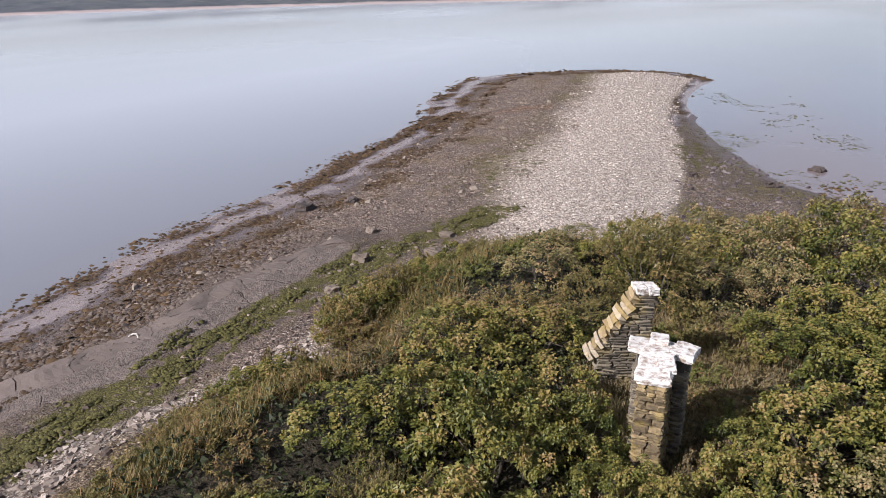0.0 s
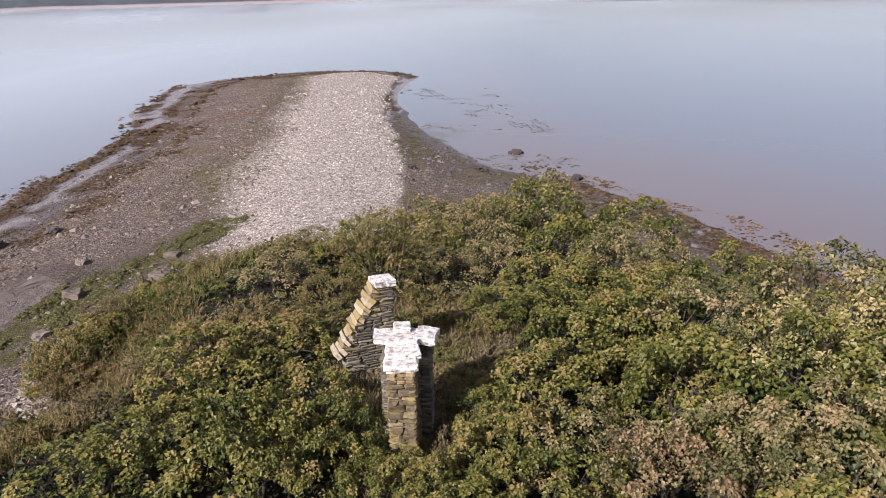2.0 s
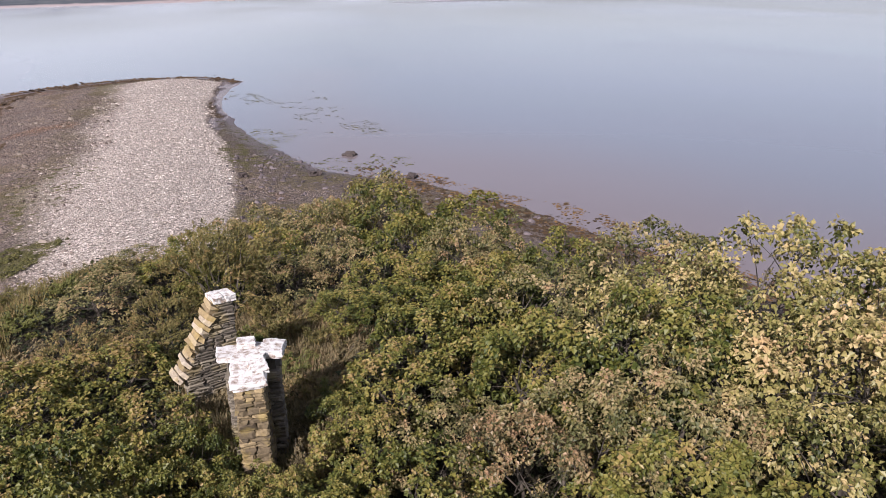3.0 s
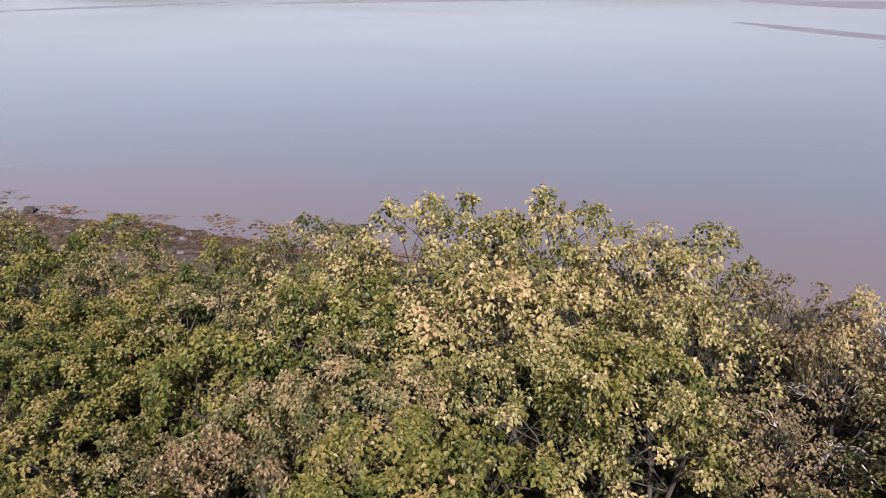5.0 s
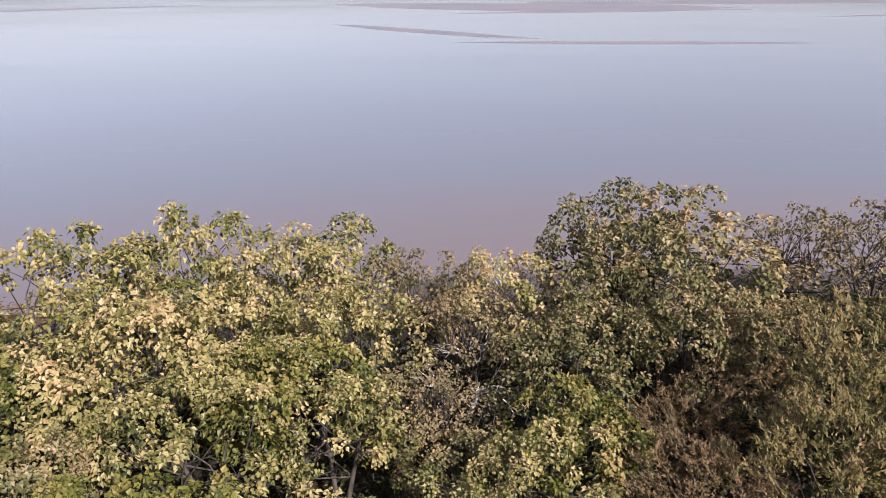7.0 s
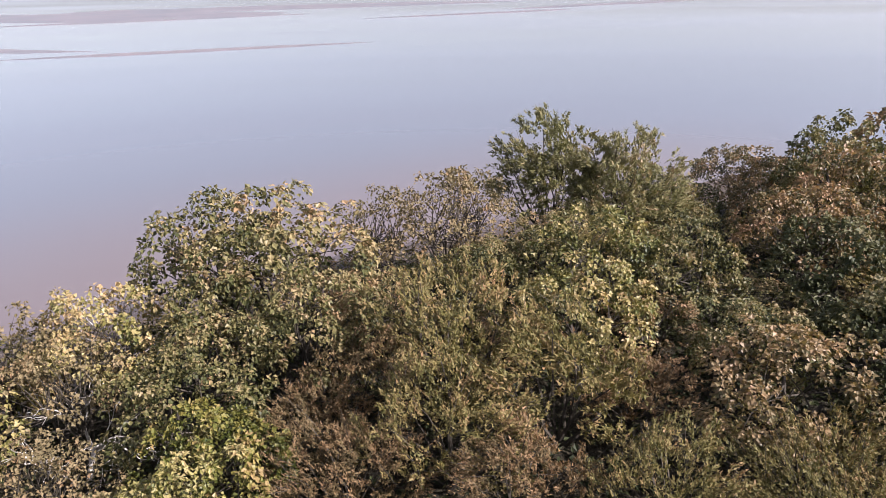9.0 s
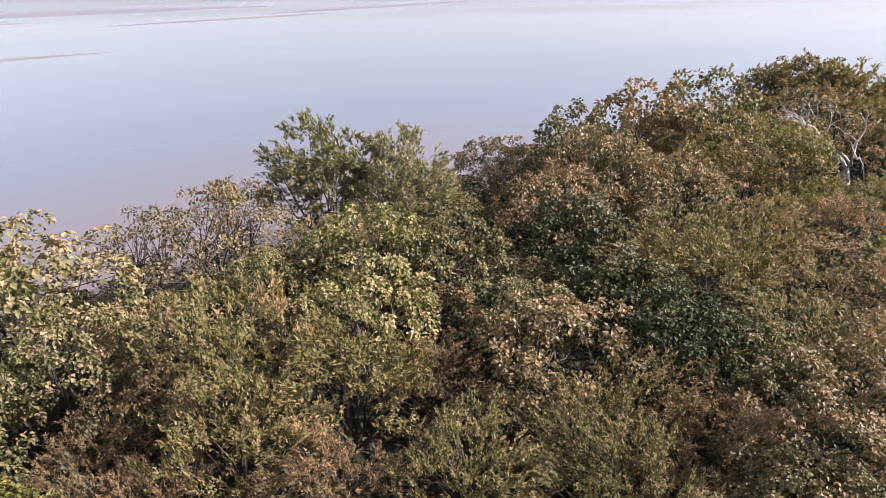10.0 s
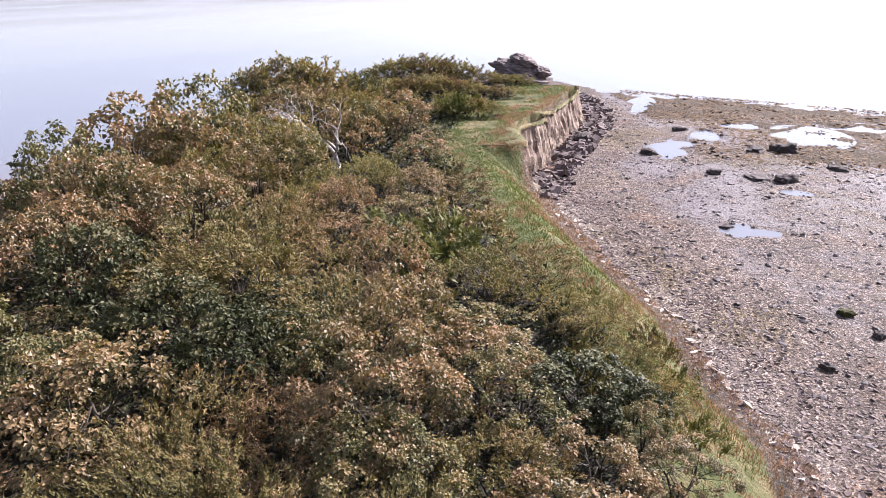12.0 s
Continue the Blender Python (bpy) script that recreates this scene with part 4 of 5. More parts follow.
def fine_shrub(seed, R=2.0, H=3.4, mounds=46, leaf=0.075, sprays=9, per=24, low=0.3, twiggy=0.16, lean=0.45):
    """Thorn scrub: mounds of short combed sprays set with small leaves, leaning with the wind."""
    rng = np.random.default_rng(seed)
    i = np.arange(mounds)
    ez = 1 - (i + 0.5) / mounds * 1.1
    a = i * 2.39996 + rng.uniform(-.4, .4, mounds)
    hor = np.sqrt(np.maximum(0, 1 - ez * ez))
    dirs = np.stack([np.cos(a) * hor, np.sin(a) * hor, ez], 1)
    lump = np.array([noise.noise(Vector(d) * 1.7 + Vector((seed * 2.3, 0, 0))) * 0.36 for d in dirs])
    half = np.array((R, R, (H - low) * 0.62)) * 0.84
    within = np.where(rng.random(mounds) < 0.3, rng.uniform(0.45, 0.8, mounds), 1.0)
    C = np.array((0, 0, low + (H - low) * 0.36)) + dirs * half * ((1 + lump) * within)[:, None] + rng.normal(0, 0.08, (mounds, 3))
    wind = np.array((lean, lean * 0.35, 0.0))
    O = unit(dirs / half)
    n = mounds * sprays
    own = np.repeat(np.arange(mounds), sprays)
    out = unit(O[own] * 0.7 + rng.normal(0, 0.34, (n, 3)) + np.array((0, 0, 0.35)) + wind)
    ln = rng.uniform(0.35, 0.75, n)
    A = C[own] + rng.normal(0, 0.17, (n, 3)) * (R / 2) - out * (ln * 0.4)[:, None]
    of = np.repeat(np.arange(n), per)
    m = len(of)
    u = rng.uniform(0.1, 1.0, m)
    sag = np.array((0, 0, -1.0)) * (ln[of] * 0.3 * u * u)[:, None]
    P = A[of] + out[of] * (ln[of] * u)[:, None] + sag + rng.normal(0, 0.028, (m, 3))
    D = out[of] + sag + rng.normal(0, 0.5, (m, 3))
    N = np.array((0, 0, 1.0)) + out[of] * 0.4 + rng.normal(0, 0.5, (m, 3))
    L = leaf * rng.uniform(0.7, 1.5, m)
    V, F = leaf_spikes(P, D, N, L, L * rng.uniform(0.32, 0.55, m))
    me = tri_mesh("crown", V, F, LEAF_OLIVE)
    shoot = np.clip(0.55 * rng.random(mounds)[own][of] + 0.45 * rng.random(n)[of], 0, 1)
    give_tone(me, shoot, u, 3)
    t = tagged(new("shrub"))
    crown = new("crown", me)
    crown.parent = t
    tw = [([A[j], A[j] + out[j] * ln[j] * 0.6, A[j] + out[j] * ln[j] * 1.2], 0.008, 0.004) for j in range(n) if rng.random() < twiggy]
    stems = [(limb_path(rng, (rng.uniform(-.2, .2), rng.uniform(-.2, .2), -0.25), C[j], 0.15, 5), 0.035, 0.012) for j in range(0, mounds, 3)]
    sv, sf = tubes(stems, 3)
    lv, lf = tubes(tw, 3)
    st, lb = tagged(new("stemwork", tri_mesh("stemwork", sv, sf, BARK)), kind="stuff"), tagged(new("branchwork", tri_mesh("branchwork", lv, lf, BARK)), kind="stuff")
    st.parent, lb.parent = t, t
    return t


def bare_tree(seed, H=3.6):
    """A dead, bleached tree with crooked forking branches."""
    rng = np.random.default_rng(seed)
    trunk, boughs = [], []

    def grow(a, d, ln, r, depth):
        b = np.array(a) + d * ln
        path = limb_path(rng, a, b, 0.09 * ln, 5)
        (trunk if depth == 0 else boughs).append((path, r, r * 0.6))
        if depth < 5:
            for _ in range(3 if depth < 2 else 2):
                nd = d + rng.normal(0, 0.55, 3)
                nd[2] = nd[2] * 0.8 + 0.12
                nd /= np.linalg.norm(nd)
                grow(b, nd, ln * rng.uniform(0.6, 0.8), r * 0.6, depth + 1)

    grow((0, 0, -0.3), np.array((0.5, -0.1, 0.86)), H * 0.32, 0.025 * H, 0)
    grow((0.2, 0.1, -0.2), np.array((-0.3, 0.3, 0.85)), H * 0.28, 0.019 * H, 1)
    t = tagged(new("dead_tree"), "bleached dead tree with bare crooked branches", "tree", "dead trees")
    for nm, pth, s in (("trunk", trunk, 7), ("branchwork", boughs, 4)):
        v, f = tubes(pth, s)
        ob = new(nm, tri_mesh(nm, v, f, BARK_PALE))
        ob.parent = t
    return t


def near_set():
    syc = [broadleaf(11, 2.1, 4.0, 120, 0.112, 50), broadleaf(12, 2.3, 4.0, 128, 0.112, 50, boughs=18), broadleaf(13, 1.9, 4.0, 104, 0.108, 50, boughs=13)]
    fine = [fine_shrub(31, 2.0, 3.4, 50, 0.078, 9, 25), fine_shrub(32, 2.2, 3.2, 54, 0.075, 9, 25, 0.3, 0.22)]
    lush = [broadleaf(16, 2.1, 4.0, 120, 0.145, 46, 0.6), broadleaf(17, 2.2, 4.0, 124, 0.145, 46, 0.6, boughs=19)]
    wispy = [fine_shrub(41, 2.1, 4.4, 60, 0.1, 11, 22, 0.3)]
    low = [fine_shrub(51, 1.3, 1.3, 20, 0.085, 9, 20, 0.1), fine_shrub(52, 1.5, 1.1, 22, 0.085, 9, 20, 0.05)]
    return syc, [broadleaf(21, 2.2, 4.4, 110, 0.115, 28, 0.8, 0.1, 0.7)], fine, wispy, low, lush


def mid_set():
    syc = [broadleaf(15, 2.2, 4.0, 124, 0.135, 33), broadleaf(19, 2.1, 4.0, 114, 0.135, 33, boughs=13), broadleaf(20, 2.1, 4.0, 120, 0.135, 33, boughs=18)]
    fine = [fine_shrub(34, 2.1, 3.3, 46, 0.092, 9, 23, 0.3, 0.12), fine_shrub(35, 2.1, 3.3, 44, 0.092, 9, 23, 0.3, 0.12)]
    return syc, [broadleaf(22, 2.2, 4.4, 110, 0.14, 20, 0.8, 0.1, 0.7)], fine, [fine_shrub(44, 2.1, 4.4, 66, 0.11, 12, 22, 0.2, 0.1)], [fine_shrub(54, 1.4, 1.2, 18, 0.13, 8, 15, 0.1, 0.1)], [broadleaf(18, 2.2, 4.0, 120, 0.165, 30, 0.55)]


def far_set():
    """The same plants with fewer, larger leaves, for those that stand far off."""
    syc = [broadleaf(14, 2.2, 4.0, 100, 0.21, 18, twigs=0.0)]
    fine = [fine_shrub(33, 2.1, 3.3, 40, 0.17, 7, 14, 0.3, 0.03)]
    return syc, syc, fine, fine, [fine_shrub(53, 1.4, 1.2, 16, 0.2, 7, 11, 0.1, 0.03)], syc


def top_of(ob):
    crown = [c for c in ob.children if c.name.startswith("crown")][0]
    z = sorted(v.co.z for v in crown.data.vertices)
    return z[int(len(z) * 0.992)]


SYC, LOOSE, FINE, WISPY, LOW, LUSH = near_set()
FAR_OF, MID_OF = {}, {}
for near, mid, far in zip((SYC, LOOSE, FINE, WISPY, LOW, LUSH), mid_set(), far_set()):
    for p in near:
        FAR_OF[p.name], MID_OF[p.name] = far, mid
PROTO = list(dict.fromkeys(SYC + LOOSE + FINE + WISPY + LOW + LUSH + [q for f in (*FAR_OF.values(), *MID_OF.values()) for q in f]))
TOPS = {p.name: top_of(p) for p in PROTO}
KINDS = {  # species: prototypes, full height, radius, leaf material, label, category
    "green": (LUSH, 4.0, 2.1, LEAF_GREEN, "dense green sycamore sapling, some leaves yellowing", "tree"),
    "dull": (SYC, 4.0, 2.1, LEAF_DULL, "sycamore with olive leaves, many scorched tan", "tree"),
    "pale": (SYC, 4.0, 2.1, LEAF_PALE, "sycamore with pale sun-scorched drooping leaves", "tree"),
    "brown": (SYC, 4.0, 2.1, LEAF_BROWN, "sycamore with leaves turned brown and tan", "tree"),
    "tan": (SYC, 4.0, 2.1, LEAF_TAN, "sycamore with withered pale tan leaves", "tree"),
    "dark": (LUSH, 4.0, 2.1, LEAF_DARK, "dark glossy-leaved shrub in the thicket", "tree"),
    "loose": (LOOSE, 4.4, 2.2, LEAF_GREY, "thin half-bare tree with tan leaves", "tree"),
    "olive": (FINE, 3.3, 2.1, LEAF_OLIVE, "olive-green thorn shrub with arching sprays", "shrub"),
    "hedge": (FINE, 3.3, 2.1, LEAF_HEDGE, "wind-clipped olive and tan thorn scrub", "shrub"),
    "russet": (FINE, 3.3, 2.1, LEAF_RUSSET, "russet-brown twiggy thorn shrub", "shrub"),
    "wispy": (WISPY, 4.4, 2.1, LEAF_WILLOW, "wispy narrow-leaved willow bush", "tree"),
    "lime": (LOW, 1.2, 1.4, LEAF_LIME, "low bright green bramble patch", "bramble"),
    "scrub": (LOW, 1.2, 1.4, LEAF_OLIVE, "low olive bramble and nettle scrub", "bramble"),
    "straw": (LOW, 1.2, 1.4, LEAF_GREY, "low dry greyish dead-stemmed scrub", "scrub"),
}
NAMES = {"tree": "small_tree", "shrub": "thorn_shrub", "bramble": "bramble_bush", "scrub": "dry_scrub"}
planted = []
pick_rng = random.Random(77)


def plant(kind, x, y, top, wide=1.0):
    """A tree or shrub whose crown's top stands at that height above the sea."""
    protos, _, rad, mat, label, cat = KINDS["hedge" if kind == "olive" and y < -26 else kind]
    z = at_height(x, y)
    proto = pick_rng.choice(protos)
    away = math.hypot(x, y)
    if away > 16.5:
        proto = pick_rng.choice((FAR_OF if away > 40 else MID_OF)[proto.name])
    s = max(0.35, (top - z) / TOPS[proto.name])
    w = max(0.75, min(1.35, s)) * wide
    ob = copy_thing(proto, Matrix.Translation((x, y, z - 0.05)) @ Matrix.Rotation(pick_rng.uniform(0, 6.283), 4, "Z") @ Matrix.Diagonal((w, w, s, 1)))
    ob.name = NAMES[cat]
    tagged(ob, label, cat, "island thicket")
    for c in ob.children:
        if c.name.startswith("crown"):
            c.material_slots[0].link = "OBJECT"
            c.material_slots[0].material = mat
    planted.append((x, y, rad * w))
    return ob


# tall sunlit sycamores on the north-east side
for row in (("pale", 18.2, 16.9, 8.7, 1.05), ("pale", 15.0, 19.3, 8.4, 1.05), ("pale", 11.6, 20.6, 7.3), ("pale", 12.6, 13.4, 8.3), ("pale", 18.8, 13.2, 8.2), ("pale", 16.8, 10.0, 7.3), ("loose", 20.4, 9.0, 7.2), ("pale", 21.0, 6.3, 7.2), ("loose", 18.6, 6.6, 6.9), ("pale", 10.4, 10.2, 7.9), ("dull", 7.5, 13.5, 7.5), ("green", 5.5, 16.9, 7.2), ("pale", 12.6, 8.0, 7.3), ("green", 7.4, 8.6, 7.4), ("loose", 14.6, 6.3, 6.7), ("dull", 17.1, 3.6, 6.9), ("pale", 21.5, 12.5, 7.5), ("green", 9.2, 16.8, 7.7), ("pale", 15.0, 16.0, 8.2)):
    plant(*row)
# the birds' tree, thorn thicket and trees on the east side
for row in (("dull", 24.2, 1.0, 9.0, 1.15), ("dull", 22.0, 2.6, 8.3), ("dull", 20.3, 0.2, 7.9), ("green", 14.5, 2.6, 6.9), ("loose", 25.4, -5.0, 8.8), ("loose", 28.0, -6.5, 8.4), ("loose", 26.6, -2.6, 8.1), ("wispy", 31.4, -11.3, 9.8, 1.1), ("wispy", 28.2, -13.6, 9.4, 1.15), ("dull", 24.8, 3.3, 8.8), ("pale", 21.6, -9.4, 8.5, 1.1), ("pale", 18.2, -7.8, 8.1), ("dull", 20.5, -12.0, 8.0), ("olive", 17.6, -3.8, 8.4), ("olive", 14.7, -3.0, 7.6), ("russet", 12.4, -3.9, 6.9), ("olive", 11.2, -7.0, 7.1), ("olive", 15.5, -6.0, 7.9), ("russet", 14.0, -0.4, 6.6), ("tan", 13.6, -11.2, 7.8, 1.15), ("dark", 12.2, -14.3, 7.7), ("dark", 15.2, -15.2, 7.8)):
    plant(*row)
# the southern thicket
# the dark one at 19.5, -17 has the shade among brown trees as leaf colour
for row in (("dull", 26.8, -23.0, 9.8), ("brown", 29.3, -29.5, 10.2), ("brown", 24.0, -21.5, 9.2), ("dark", 19.5, -17.0, 8.2), ("brown", 21.5, -23.5, 8.4), ("dull", 30.5, -36.0, 10.2), ("brown", 26.0, -31.0, 9.2), ("brown", 22.0, -29.0, 7.9), ("olive", 14.8, -18.6, 8.0), ("tan", 8.7, -17.2, 8.0), ("brown", 7.6, -13.6, 7.9), ("dull", 5.0, -15.4, 7.0), ("dull", 6.2, -11.6, 7.0), ("dark", 3.2, -17.2, 6.2), ("tan", 2.6, -13.8, 6.5), ("brown", 2.6, -10.9, 6.8), ("olive", 7.4, -9.4, 6.9), ("olive", 9.6, -9.6, 7.0), ("russet", 9.4, -12.3, 6.9), ("olive", 11.4, -10.0, 6.9), ("dull", 10.3, -15.4, 7.2), ("brown", 11.3, -22.0, 7.6), ("olive", 7.6, -22.4, 6.8)):
    plant(*row)
for row in (("olive", 17.2, -20.3, 7.8), ("brown", 22.6, -18.0, 8.2), ("olive", 17.0, -24.0, 7.4), ("brown", 16.5, -28.5, 7.1), ("lime", 12.0, -26.5, 6.6, 1.5), ("lime", 9.6, -24.6, 6.2, 1.4), ("straw", 12.6, -33.5, 5.6, 1.3), ("straw", 14.2, -37.0, 5.7, 1.3), ("olive", 17.5, -34.0, 6.6), ("scrub", 11.0, -29.5, 6.0, 1.4), ("brown", 0.6, -15.2, 5.6, 0.7), ("dull", 1.4, -16.4, 5.7, 0.6)):
    plant(*row)
# the wind-clipped hedge behind the crag's meadow
for row in (("olive", 36.5, -70.3, 6.4, 1.15), ("olive", 35.2, -70.9, 7, 1.15), ("olive", 34, -71.6, 7.5, 1.15), ("olive", 32.7, -72.1, 7.7, 1.15), ("russet", 31.4, -72.7, 7.8, 1.15), ("olive", 30, -73.3, 7.8, 1.15), ("russet", 28.7, -73.8, 7.5, 1.15), ("olive", 27.2, -74.3, 7.2, 1.15), ("russet", 25.8, -74.8, 6.6, 1.15), ("olive", 24.3, -75.3, 6, 1.15), ("olive", 22.8, -75.8, 5.4, 1.15), ("olive", 21.4, -76.2, 4.8, 1.15), ("lime", 20.2, -76.5, 4.1, 1.15), ("russet", 32.5, -63.4, 5.5, 1.15), ("olive", 31.4, -63.9, 6, 1.15), ("olive", 30.2, -64.5, 6.5, 1.15), ("russet", 29.1, -65, 6.7, 1.15), ("olive", 27.9, -65.5, 6.8, 1.15), ("olive", 26.6, -66, 6.8, 1.15), ("russet", 25.4, -66.5, 6.5, 1.15), ("olive", 24.1, -67, 6.2, 1.15), ("olive", 22.8, -67.4, 5.7, 1.15), ("russet", 21.5, -67.8, 5.1, 1.15), ("olive", 20.1, -68.3, 4.6, 1.15), ("olive", 22.4, -55.3, 6, 0.85), ("lime", 21.3, -55.8, 6.6, 0.85), ("lime", 20.2, -56.2, 6.7, 0.85), ("olive", 19.1, -56.5, 6.4, 0.85), ("olive", 18, -56.9, 5.8, 0.85)):
    plant(*row)
# scrub creeping over the turf
for row in (("hedge", 5.3, -23.2, 5.5, 0.8), ("lime", 4.6, -24.4, 5.2, 0.85), ("hedge", 3.4, -23.5, 5.3, 0.6), ("straw", 4.5, -21.7, 5.3, 0.85), ("hedge", 3.6, -21.8, 5.4, 0.7), ("straw", 2.2, -22.2, 5.0, 0.7), ("scrub", 1.6, -21.4, 5.0, 0.7), ("scrub", 3.5, -20, 5.3, 0.85), ("hedge", 2.3, -20.0, 5.3, 0.6), ("scrub", 2.6, -18.6, 5.3, 0.85), ("hedge", 1.2, -18.9, 5.1, 0.55), ("lime", 0.9, -19.8, 4.9, 0.7), ("dark", 1.9, -17.6, 5.4, 0.55), ("lime", 0.2, -17.6, 4.8, 0.8)):
    plant(*row)
# trees on the eastern skyline
for row in (("dull", 37.9, -50.6, 8.4, 1), ("olive", 36.6, -51.5, 9.1, 1), ("loose", 35.7, -52.2, 9.5, 1), ("dull", 34.7, -52.9, 9.6, 1), ("olive", 33.7, -53.5, 9.4, 1), ("olive", 32.8, -54.1, 8.9, 1), ("dull", 31.7, -54.7, 8.3, 1), ("olive", 30.5, -55.4, 8.1, 1), ("dark", 29.5, -55.9, 8.2, 1), ("russet", 28.8, -47.1, 8.2, 1.1), ("olive", 27.4, -48, 8.1, 1.1), ("olive", 25.9, -48.8, 7.7, 1.1), ("olive", 24.5, -49.5, 6.6, 1.1), ("russet", 23.1, -50.1, 5.9, 1.1)):
    plant(*row)
# round the ruin and along the northern bank
for row in (("green", -5.9, 13.6, 7.0), ("green", -3.7, 10.4, 6.4), ("green", -0.6, 12.6, 5.9, 0.8), ("green", -1.5, 13.1, 6.1, 0.6), ("green", -2.5, 13.1, 6.0, 0.6), ("green", -3.6, 14.6, 6.3, 0.6), ("green", -4.9, 16.2, 6.4, 0.8), ("green", -0.1, 16.0, 6.0, 0.6), ("green", 0.9, 10.6, 6.4), ("green", -4.6, 13.6, 6.6, 0.8), ("brown", 3.8, 12.6, 7.0), ("green", 1.4, 17.0, 6.6), ("green", 0.5, 14.4, 6.5, 0.8), ("green", 2.4, 19.8, 6.5), ("green", 2.2, 22.2, 6.2), ("dull", 2.5, 35.0, 6.8), ("dull", -0.6, 31.5, 6.7), ("dull", 5.0, 27.0, 6.7), ("green", 8.9, 25.2, 6.6), ("dull", -4.6, 31.0, 6.1), ("dull", -8.2, 29.2, 5.8), ("olive", -8.0, 21.2, 5.9), ("green", -7.4, 16.8, 6.5), ("green", 4.4, 21.0, 6.6), ("green", -4.2, 27.0, 6.2), ("dull", 0.2, 27.3, 6.3), ("green", -9.5, 13.0, 6.2), ("green", -5.2, 9.8, 7.0), ("dull", 12.2, 24.0, 6.9), ("green", 6.5, 31.5, 6.4), ("green", 3.4, 24.2, 6.3), ("dull", -2.0, 26.0, 6.0), ("green", 2.0, 25.2, 6.2), ("olive", -6.0, 23.6, 5.8), ("green", -6.6, 19.6, 6.1), ("olive", -5.6, 21.4, 5.5)):
    plant(*row)
# low growth round the ruin
for row in (("lime", -3.2, 21.6, 5.2), ("scrub", -1.6, 22.6, 5.3), ("lime", -0.4, 23.6, 5.4), ("lime", -1.4, 20.0, 4.95, 0.8), ("scrub", -2.6, 24.0, 5.5), ("straw", -0.4, 19.0, 5.0, 0.8), ("lime", -4.6, 21.0, 5.3), ("straw", -0.9, 17.2, 4.9, 0.7), ("scrub", -0.7, 15.6, 5.0, 0.7), ("lime", -3.6, 15.4, 5.1, 0.7), ("lime", -1.2, 13.2, 5.4, 0.8), ("scrub", -2.4, 20.6, 5.1), ("scrub", -0.6, 21.4, 5.3, 0.8), ("scrub", -2.2, 22.4, 5.2), ("straw", -1.0, 24.2, 5.2, 0.8), ("scrub", -3.0, 19.9, 5.0, 0.8), ("green", 0.2, 22.6, 5.6, 0.7), ("scrub", -1.4, 18.4, 4.9, 0.8), ("straw", -0.9, 15.2, 5.3, 0.8), ("straw", -0.6, 16.4, 5.3, 0.8), ("straw", -1.2, 14.2, 5.2, 0.6), ("lime", -0.2, 18.0, 5.2, 0.8), ("straw", 0.2, 20.0, 5.3, 0.8)):
    plant(*row)
dead = bare_tree(5, 6.8)
dead.matrix_basis = pose(22.6, -38.8, at_height(22.6, -38.8), 0, 0, 0)
planted.append((21.6, -37.2, 3.4))
for dx, dy, high in ((17.6, 6.4, 3.8), (24.6, 6.0, 4.4)):
    dead = bare_tree(int(dx), high)
    dead.matrix_basis = pose(dx, dy, at_height(dx, dy), 0, 0, dx * 20)
planted.append((-2.0, 15.2, 1.6))
planted.append((-3.6, 18.2, 1.6))

# the rest of the thicket, as it would have seeded itself
fill = random.Random(4)


def zone_kind(x, y, edge):
    r = fill.random()
    if (x < -1 and y < 6) or (x < -9 and y < 11):
        return "scrub", fill.uniform(0.5, 1.0)
    if y > 8 and (x < 4 or y > 21 or (x < 8 and y > 15)):
        if edge < 5.5 and x < -8:
            return ("scrub" if r < 0.6 else "straw" if r < 0.8 else "lime"), fill.uniform(0.5, 0.95)
        return ("green" if r < 0.5 else "olive" if r < 0.62 else "dull"), fill.uniform(1.5, 2.6) + (1.0 if x > -6 else 0)
    if y > 2:
        if x < 11 and y < 15:
            return ("brown" if r < 0.1 else "dull" if r < 0.45 else "green"), fill.uniform(2.6, 3.7)
        return ("pale" if r < 0.5 else "dull" if r < 0.8 or y < 8 else "green"), fill.uniform(2.6, 4.1) if edge > 4 else fill.uniform(1.8, 2.8)
    if y > -12 and 8 < x < 19:
        return ("olive" if r < 0.6 else "russet"), fill.uniform(1.8, 3.0)
    if y > -20:
        return ("dull" if r < 0.4 else "olive" if r < 0.65 else "brown" if r < 0.85 else "dark"), fill.uniform(1.5, 3.1)
    if y > -48:
        up = fill.uniform(1.8, 2.8) * (1.45 if x > 21 else 0.9)
        return ("brown" if r < 0.4 else "dull" if r < 0.6 else "olive"), up if edge > 5 else up * 0.55
    if x < 27 and y < -62:
        return "scrub", fill.uniform(0.35, 0.6)
    return ("olive" if r < 0.6 else "scrub" if r < 0.85 else "russet"), fill.uniform(0.9, 1.9)


# scrub that leans out over the northern bank
for i in range(72):
    y = 9.5 + 26 * (i + fill.random()) / 72
    x = -20.5
    lean_out = 1.1 if y < 13.5 else -0.8
    while inside(ISLE, np.array([x]), np.array([y]))[0] < lean_out + 3.2 * fill.random() ** 1.3 and x < -4:
        x += 0.15
    if math.hypot(x + 16.6, y - 20.2) < 2.0  or (y < 13.5 and near_line(STONE_LINE, np.array([x]), np.array([y]))[0] < 1.5):
        continue
    plant(fill.choice(("scrub", "scrub", "olive", "lime", "straw") if y < 15 else ("scrub", "olive", "olive", "green", "green", "straw")), x, y, max(1.7 if y < 17 else 2.2, at_height(x, y)) + fill.uniform(0.3, 1.0), 0.85)
tries = 0
